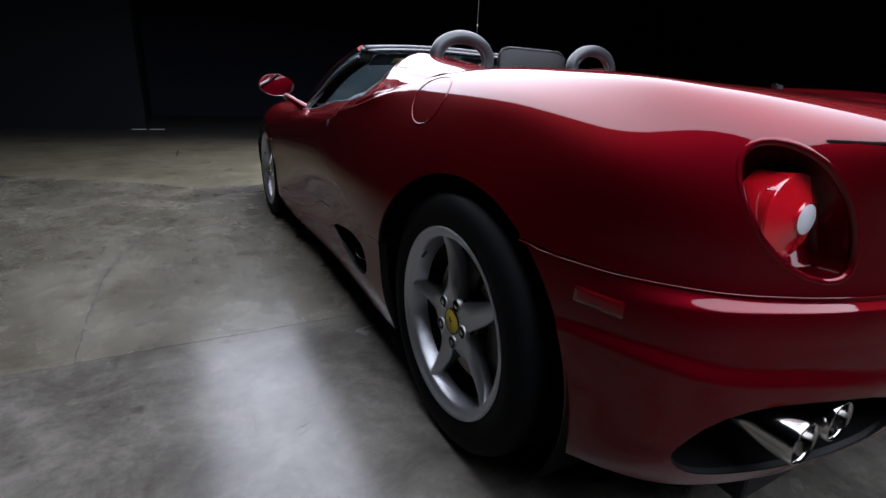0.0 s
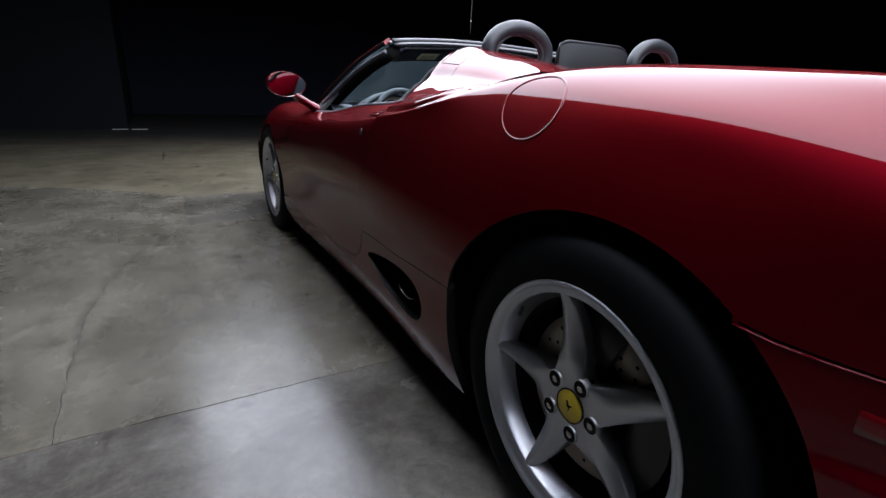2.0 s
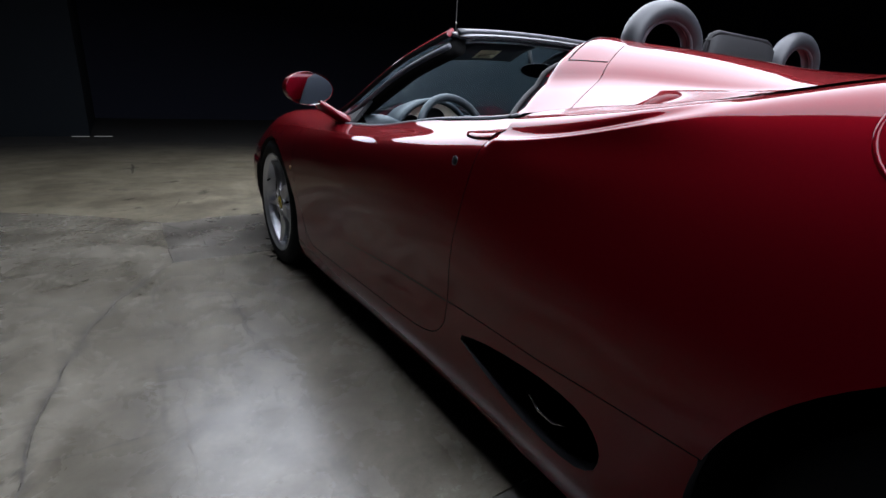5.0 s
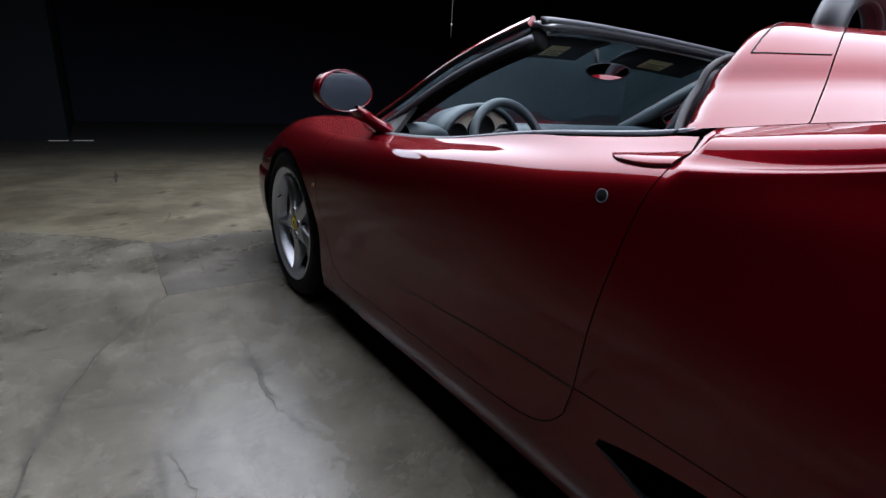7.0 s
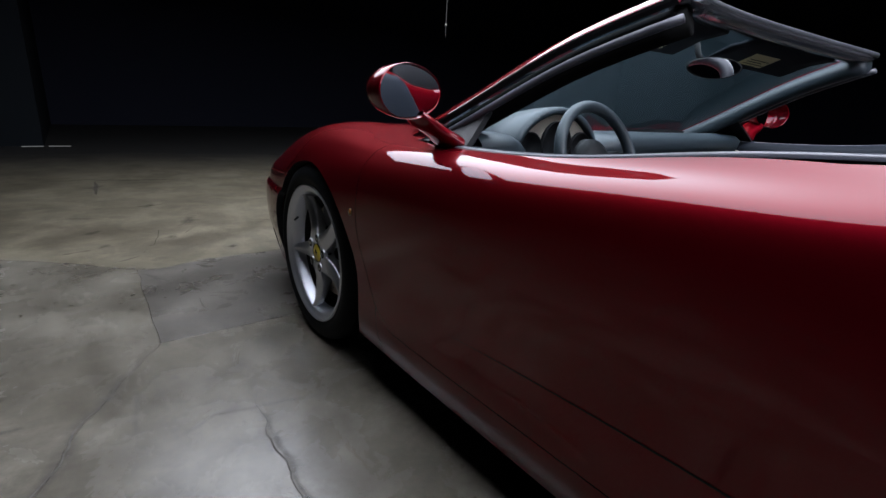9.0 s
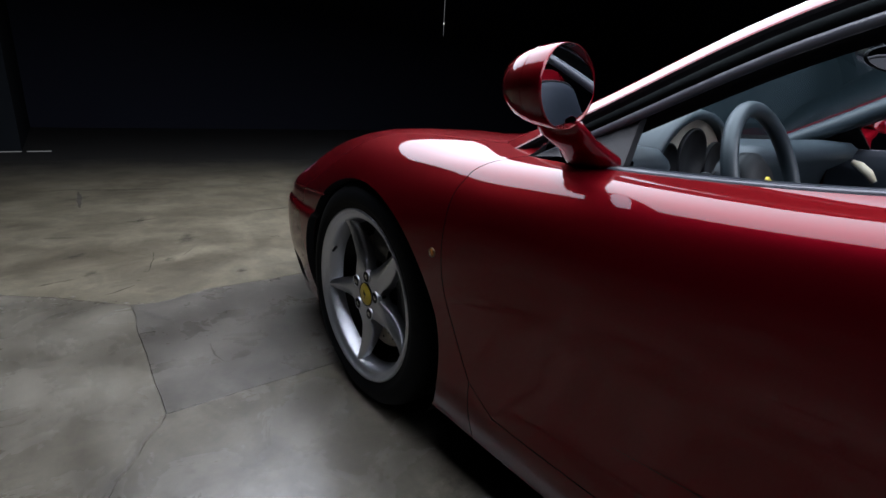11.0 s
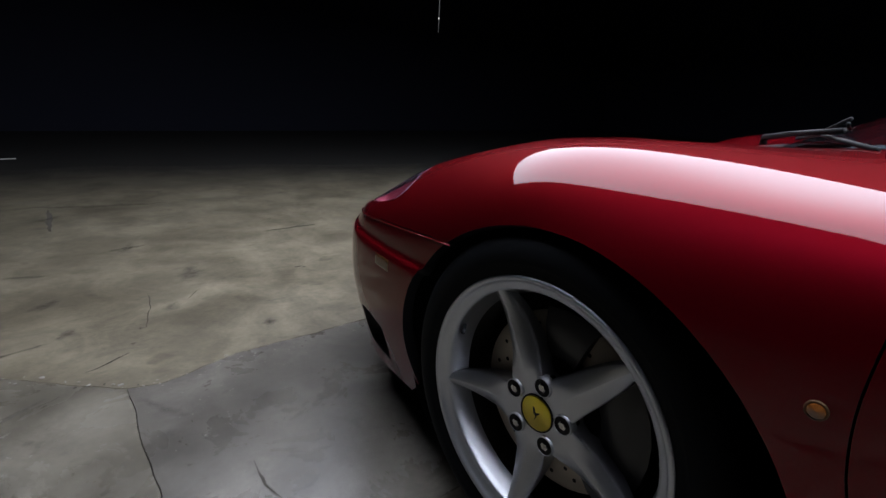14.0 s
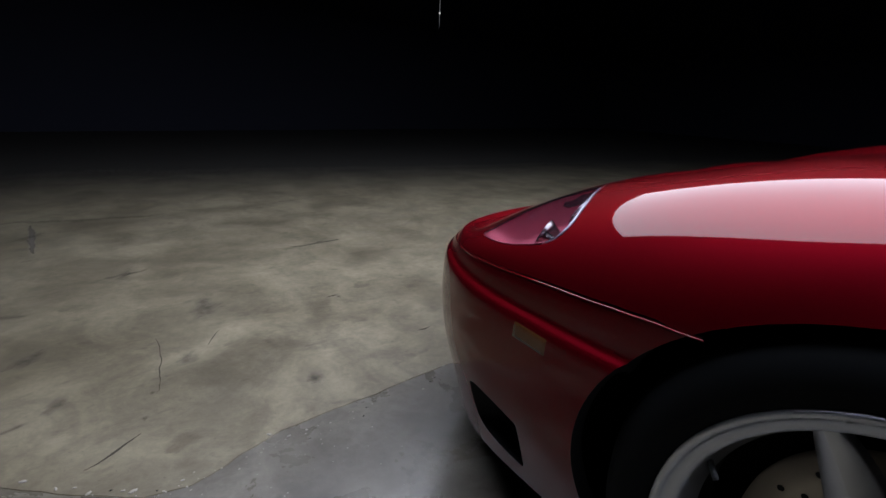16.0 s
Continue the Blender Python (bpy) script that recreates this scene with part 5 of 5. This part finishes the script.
for sx in (-1, 1):
    bm = bmesh.new()
    tube(bm, [(sx * 0.03, 0.08, 0.02), (sx * 0.12, 0.06, 0.035), (sx * 0.165, 0.05, 0.03)], [0.008, 0.009, 0.012], 8)
    part("stalk", bm, BLACK, sw)

# cream pull on the far door
bm = bmesh.new()
tube(bm, [(0.70, 1.955, 0.722), (0.695, 1.93, 0.712), (0.69, 1.90, 0.69), (0.70, 1.88, 0.66)], [0.008, 0.014, 0.014, 0.010], 10)
part("door_pull", bm, CREAM, car, "cream leather door pull")

# centre console, seats and rear bulkhead
bm = bmesh.new()
box(bm, (-0.12, 1.0, 0.2), (0.12, 2.06, 0.56), 0.03, 3)
console = part("centre_console", bm, LEATHER, car)
bm = bmesh.new()
box(bm, (-0.07, 1.62, 0.562), (0.07, 1.86, 0.572), 0.004)
part("gear_gate", bm, ALLOY, console, "brushed metal gear gate")
bm = bmesh.new()
tube(bm, [(0, 1.74, 0.57), (0, 1.735, 0.64)], 0.006, 8)
bmesh.ops.create_uvsphere(bm, u_segments=16, v_segments=10, radius=0.022, matrix=Matrix.Translation((0, 1.735, 0.652)))
part("gear_lever", bm, CHROME, console)
for cx in (-0.40, 0.40):
    seat = new("seat")
    seat.parent = car
    bm = bmesh.new()
    box(bm, (cx - 0.24, 1.15, 0.2), (cx + 0.24, 1.68, 0.40), 0.06, 4)
    part("cushion", bm, LEATHER, seat)
    bm = bmesh.new()
    loft_rows = []
    for z, hw, y in ((0.32, 0.24, 1.27), (0.5, 0.25, 1.23), (0.68, 0.245, 1.185), (0.80, 0.215, 1.155), (0.88, 0.175, 1.135), (0.94, 0.14, 1.12), (0.965, 0.10, 1.115), (0.972, 0.05, 1.113)):
        loft_rows.append([(cx + hw * math.cos(a), y + 0.05 * math.sin(a) * min(1, hw / 0.14), z) for a in np.linspace(0, 2 * math.pi, 28, endpoint=False)])
    vs = loft(bm, loft_rows, close_u=True)
    bm.faces.new(vs[-1])
    part("backrest", bm, LEATHER, seat)
bm = bmesh.new()
box(bm, (-0.74, 0.96, 0.15), (0.74, 1.0, 0.84), 0.01)
part("bulkhead", bm, LEATHER, car, smooth=False)


# ---- fairings behind the seats, hoops, wind stop ----
edge_z = curve((0.3, 0.942), (0.42, 0.925), (0.5, 0.910), (0.65, 0.892), (0.82, 0.876), (0.97, 0.857), (1.06, 0.85), (1.16, 0.845))
rise = curve((0.3, -0.004), (0.5, 0.012), (0.6, 0.026), (0.7, 0.044), (0.8, 0.062), (0.9, 0.076), (1.0, 0.086), (1.06, 0.086))
hump = curve((0.3, 0.006), (0.4, 0.022), (0.5, 0.039), (0.6, 0.055), (0.7, 0.065), (0.8, 0.074), (0.9, 0.09), (0.96, 0.102), (1.0, 0.107), (1.025, 0.098), (1.05, 0.06), (1.07, 0.02))


def fairing_z(w, y):
    """Height of the cover behind the seats at half width w."""
    e, r, h = float(edge_z(y)), float(rise(y)), float(hump(y))
    u = min(max((0.805 - w) / 0.135, 0), 1)
    shoulder = e + r * (1 - (1 - u) ** 1.25)
    q = (w - 0.53) / (0.165 if w > 0.53 else 0.40)
    top = 0.93 * h * max(1 - q * q, 0)
    mid = 0.5 + 0.5 * math.cos(math.pi * min(max((0.14 - w) / 0.14, 0), 1))
    base = shoulder * mid + 0.925 * (1 - mid)
    return base + top


WS = [0.805, 0.803, 0.80, 0.795, 0.79, 0.775, 0.755, 0.73, 0.70, 0.69, 0.684, 0.678, 0.67, 0.655, 0.63, 0.60, 0.56, 0.52, 0.47, 0.42, 0.37, 0.32, 0.27, 0.22, 0.18, 0.15, 0.125, 0.11, 0.09, 0.05, 0.0]
def front_y(w):
    """Where the cover ends towards the seats."""
    return 0.995 + 0.055 * (1 - (max(w - 0.42, 0) / 0.385) ** 4)


for sx in (-1, 1):
    for name in ("seat_fairing", "fairing_lid"):
        bm = bmesh.new()
        rows = []
        n = 26 if name == "seat_fairing" else 14
        for k in range(n + 1):
            row = []
            for w in WS:
                cut = 0.83 + 0.085 * min(1, max(0.8 - w, 0) / 0.3)
                y = 0.30 + (cut - 0.0011 - 0.30) * k / n if name == "seat_fairing" else cut + 0.0011 + (front_y(w) - cut - 0.03) * k / n
                row.append((sx * w, y, fairing_z(w, y)))
            rows.append(row)
        if name == "fairing_lid":
            for d, drop in ((-0.016, 0.004), (-0.006, 0.014), (0.0, 0.03), (0.004, 0.06), (0.0, 0.16)):
                rows.append([(sx * w, front_y(w) + d, fairing_z(w, front_y(w)) - drop * (1.0 if w < 0.79 else 0.3)) for w in WS])
        loft(bm, rows)
        lid = part(name, bm, PAINT, car)
    bm = bmesh.new()
    tube(bm, [(sx * w, front_y(w) + 0.01, fairing_z(w, front_y(w)) - 0.010) for w in WS[:22]], 0.007, 10)
    part("fairing_seal", bm, BLACK, car, "dark rubber roof seal")
    # joints of the small hatch in the lid
    for line in ([(0.66, 0.874 + 0.114 * k / 12) for k in range(13)], [(0.66 - 0.20 * k / 16, 0.988 + 0.02 * k / 16) for k in range(17)]):
        bm = bmesh.new()
        tube(bm, [(sx * w, y, fairing_z(w, y) + 0.0002) for w, y in line], 0.0013, 6)
        part("hatch_joint", bm, BLACK, lid)
    # hoop: padded ring with a bright inner edge
    hoop = new("roll_hoop")
    hoop.parent = car
    arch = [(0.129 * math.cos(a), 0.945, (1.025 + 0.085 * math.sin(a)) if math.sin(a) > 0 else 1.025 + 0.12 * math.sin(a)) for a in np.linspace(-0.7, math.pi + 0.7, 40)]
    bm = bmesh.new()
    tube(bm, [(sx * 0.37 + x * 1.0, y, z) for x, y, z in arch], 0.027, 14, flat=1.0)
    part("pad", bm, PADDING, hoop, "dark grey padded roll hoop")
    bm = bmesh.new()
    tube(bm, [(sx * 0.37 + x * 0.80, y - 0.012, 1.02 + (z - 1.02) * 0.78) for x, y, z in arch], 0.006, 8)
    part("inner_ring", bm, SATIN, hoop)
wind = new("wind_stop")
wind.parent = car
bm = bmesh.new()
rows = []
for k in range(21):
    x = -0.185 + 0.37 * k / 20
    top = 1.082 - 0.02 * (abs(x) / 0.185) ** 6
    rows.append([(x, 0.93, 0.90), (x, 0.93, top), (x, 0.94, top + 0.004), (x, 0.95, top), (x, 0.95, 0.90)])
loft(bm, rows)
part("mesh_panel", bm, BLACK, wind, "black cloth wind stop")
bm = bmesh.new()
tube(bm, [(-0.185, 0.94, 0.92), (-0.183, 0.94, 1.05), (-0.17, 0.94, 1.075), (-0.14, 0.94, 1.085), (0.14, 0.94, 1.085), (0.17, 0.94, 1.075), (0.183, 0.94, 1.05), (0.185, 0.94, 0.92)], 0.008, 8)
part("frame", bm, BLACK, wind)


# ---- lamps, handles and small fittings ----
def patch(name, s0, s1, z0, z1, mat, parent, mirror, lift=0.003, label="", round_=0.2):
    """A small plate that follows the skin, lifted a little off it."""
    n = 10
    bm = bmesh.new()
    rows = []
    for i in range(n + 1):
        s = s0 + (s1 - s0) * i / n
        row = []
        for j in range(7):
            v = at_height(s, z0 + (z1 - z0) * j / 6)
            p = skin(np.array(s), np.array(v)) + skin_normal(np.array(s), np.array(v)) * (lift if 0 < i < n and 0 < j < 6 else -0.004)
            row.append((-p[0] if mirror else p[0], p[1], p[2]))
        rows.append(row)
    loft(bm, rows)
    return part(name, bm, mat, parent, label)


def skin_point(s, z, lift=0.0):
    v = at_height(s, z)
    p, n = skin(np.array(s), np.array(v)), skin_normal(np.array(s), np.array(v))
    return Vector(p + n * lift), Vector(n)


def facing(p, n):
    """A pose at p whose z axis points along n."""
    return Matrix.Translation(p) @ n.to_track_quat("Z", "Y").to_matrix().to_4x4()


def stud(name, s, z, profile, mat, parent, mirror, n=24, label="", stretch=1.0):
    p, nn = skin_point(s, z)
    m = facing(p, nn)
    bm = bmesh.new()
    lathe(bm, [(h, r) for h, r in profile], axis="z", n=n)
    for v in bm.verts:
        v.co.x *= stretch
        v.co = m @ v.co
        if mirror:
            v.co.x *= -1
    return part(name, bm, mat, parent, label)


for side in (False, True):
    patch("rear_marker_lamp", -0.498, -0.385, 0.553, 0.59, MARKER, car, side, 0.0015, "dark red side marker lamp")
    patch("front_marker_lamp", 3.03, 3.12, 0.438, 0.476, AMBER_DULL, car, side, 0.0004, "dull amber side marker lamp")
    base = stud("turn_indicator", 2.242, 0.55, ((0.0, 0.0105), (0.002, 0.0105), (0.0032, 0.0095), (0.0028, 0.0085)), BRONZE, car, side, label="round chrome-rimmed amber indicator", stretch=1.0)
    stud("amber_lens", 2.242, 0.55, ((0.002, 0.0087), (0.004, 0.0068), (0.0048, 0.0)), AMBER, base, side)
    lock = stud("door_lock", 1.034, 0.748, ((0.0, 0.0112), (0.0015, 0.0112), (0.002, 0.010), (0.001, 0.009)), SATIN, car, side, label="round dull metal door lock")
    stud("lock_core", 1.034, 0.748, ((0.001, 0.009), (0.0018, 0.0075), (0.0018, 0.0)), BLACK, lock, side)
    # handle blade, and a dark strip painted as the shade under its edge
    low = curve((0.945, 5.985), (0.984, 5.925), (1.01, 5.935), (1.038, 5.98), (1.055, 6.05), (1.068, 6.16))
    high = curve((0.945, 6.52), (0.963, 6.47), (1.0, 6.36), (1.04, 6.25), (1.068, 6.18))
    for name, mat in (("door_handle", PAINT), ("handle_edge_shade", LINER)):
        bm = bmesh.new()
        rows = []
        for k in range(19):
            s = 0.9465 + 0.121 * k / 18
            a, b = float(low(s)), float(high(s))
            thick = min(1, (1.068 - s) / 0.03)
            if name == "door_handle":
                shape = [(a + 0.012, -0.003), (a, 0.0035 * thick), (a + 0.02, 0.0055 * thick), (a * 0.65 + b * 0.35, 0.0055 * thick), (a * 0.3 + b * 0.7, 0.003 * thick), (b, 0.0)]
            else:
                shape = [(a - 0.022 * thick, 0.0006), (a + 0.01, 0.0008)]
            row = []
            for v, h in shape:
                p = skin(np.array(s), np.array(v)) + skin_normal(np.array(s), np.array(v)) * h
                row.append((-p[0] if side else p[0], p[1], p[2]))
            rows.append(row)
        loft(bm, rows)
        part(name, bm, mat, car)

    # tail lamps: recess, bezel, ribbed red lens, clear middle
    for k, ring in enumerate(LAMPS):
        s = (-0.712, -0.93)[k]
        lamp = new("tail_lamp")
        lamp.parent = car
        sgn = 1 if not side else -1
        P, N = skin_point(s, 0.742)
        N = (N * 0.07 + Vector((0, -1, 0.04))).normalized()
        inward = -N
        pocket("recess", ring, 0.06, PAINT, lamp, side, tuple(inward), 0.97)
        m = facing(P - N * 0.056 + Vector((0.010, 0, 0.002)), N)
        bm = bmesh.new()
        sv = np.array(dense(ring, 0.012))
        edge = skin(sv[:, 0], sv[:, 1]) - 0.0062 * skin_normal(sv[:, 0], sv[:, 1])
        tube(bm, [(sgn * p[0], p[1], p[2]) for p in edge], 0.007, 12, closed=True)
        part("rim", bm, PAINT, lamp)

        def turned_lens(name, profile, mat, parent, label="", n=48):
            bm = bmesh.new()
            lathe(bm, profile, axis="z", n=n)
            for v in bm.verts:
                v.co = m @ v.co
                v.co.x *= sgn
            return part(name, bm, mat, parent, label)

        prof = [(-0.02, 0.067), (0.026, 0.066)]
        for j in range(10):
            r = 0.065 - 0.0043 * j
            prof += [(0.030 + 0.0019 * j, r), (0.0325 + 0.0019 * j, r - 0.0026)]
        prof += [(0.052, 0.0225)]
        lens = turned_lens("red_lens", prof, RED_LENS, lamp, "ribbed round red lamp glass")
        turned_lens("clear_centre", [(0.052, 0.0225), (0.0535, 0.019), (0.054, 0.0)], CLEAR_LENS, lens, "milky clear lamp centre")

    # exhaust tips
    for x, z in ((0.685, 0.405), (0.58, 0.412)):
        bm = bmesh.new()
        lathe(bm, [(-0.52, 0.037), (-0.685, 0.0385), (-0.694, 0.0375), (-0.696, 0.0355), (-0.69, 0.0335), (-0.60, 0.032), (-0.595, 0.0)], axis="y", n=40, center=((1 if side else -1) * x, 0, z))
        part("exhaust_tip", bm, CHROME, car, "polished chrome exhaust tip")

    # headlamp: bowl, reflectors and clear cover
    hl = new("headlamp")
    hl.parent = car
    pocket("bowl", HEADLAMP, 0.06, LAMP_BOWL, hl, side, (0.35, -0.55, -0.75), 0.82)
    for s, v, r in ((3.135, 5.74, 0.026), (3.23, 6.0, 0.03), (3.25, 6.6, 0.028)):
        p, nn = skin(np.array(s), np.array(v)), skin_normal(np.array(s), np.array(v))
        mm = facing(Vector(p) - Vector(nn) * 0.05, (Vector(nn) + Vector((-0.2, 1.2, 0))).normalized())
        bm = bmesh.new()
        lathe(bm, [(-0.03, r * 0.4), (0.0, r * 0.8), (0.012, r), (0.016, r), (0.012, r * 0.9)], axis="z", n=32)
        for q in bm.verts:
            q.co = mm @ q.co
            if side:
                q.co.x *= -1
        refl = part("reflector", bm, CHROME, hl)
        bm = bmesh.new()
        bmesh.ops.create_uvsphere(bm, u_segments=20, v_segments=12, radius=r * 0.62, matrix=mm)
        if side:
            for q in bm.verts:
                q.co.x *= -1
        part("projector_lens", bm, CLEAR_LENS, refl)
    bm = bmesh.new()
    edge = [(3.125, 5.49), (3.106, 5.56), (3.101, 5.72), (3.118, 6.0), (3.153, 6.34), (3.193, 6.63), (3.235, 6.84)]
    P = skin(np.array([q[0] for q in edge]), np.array([q[1] for q in edge]))
    tube(bm, [(-p[0] if side else p[0], p[1] + 0.004, p[2] - 0.006) for p in P], 0.003, 8)
    part("silver_rim", bm, SILVER, hl, "bright silver rim")
    panel("cover_glass", HEADLAMP, COVER, hl, side, gap=0.001, lip=0.004, ds=0.02)

# dark strip on the skin paints the shadow gap under the tail lip
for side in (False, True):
    patch("lip_gap_shade", -0.64, TAIL + 0.001, 0.851, 0.857, LINER, car, side, 0.001)

# wipers and cowl
bm = bmesh.new()
rows = []
for i in range(25):
    c = -0.93 + 1.86 * i / 24
    p = screen(c, 0.0)
    rows.append([p + Vector((0, dy, dz)) for dy, dz in ((0.10, -0.02), (0.06, -0.012), (0.02, -0.006), (-0.02, -0.002))])
loft(bm, rows)
part("cowl_panel", bm, BLACK, car)
for c0, c1, v1 in ((-0.30, -0.62, 0.10), (0.28, -0.12, 0.11)):
    wiper = new("wiper")
    wiper.parent = car
    a, b = screen(c0, 0.0) + Vector((0, 0.04, 0.0)), screen(c1, v1) + Vector((0, 0.008, 0.016))
    bm = bmesh.new()
    tube(bm, [a, a + Vector((0, 0.0, 0.016)), a * 0.6 + b * 0.4 + Vector((0, 0, 0.012)), b], [0.008, 0.007, 0.006, 0.005], 8)
    part("arm", bm, BLACK, wiper)
    bm = bmesh.new()
    tube(bm, [screen(c0 - 0.02, 0.03) + Vector((0, 0.004, 0.008)), screen((c0 + c1) / 2, v1 * 0.7) + Vector((0, 0.004, 0.009)), screen(c1 - 0.22, v1 * 1.05) + Vector((0, 0.004, 0.008))], 0.004, 8)
    part("blade", bm, BLACK, wiper)
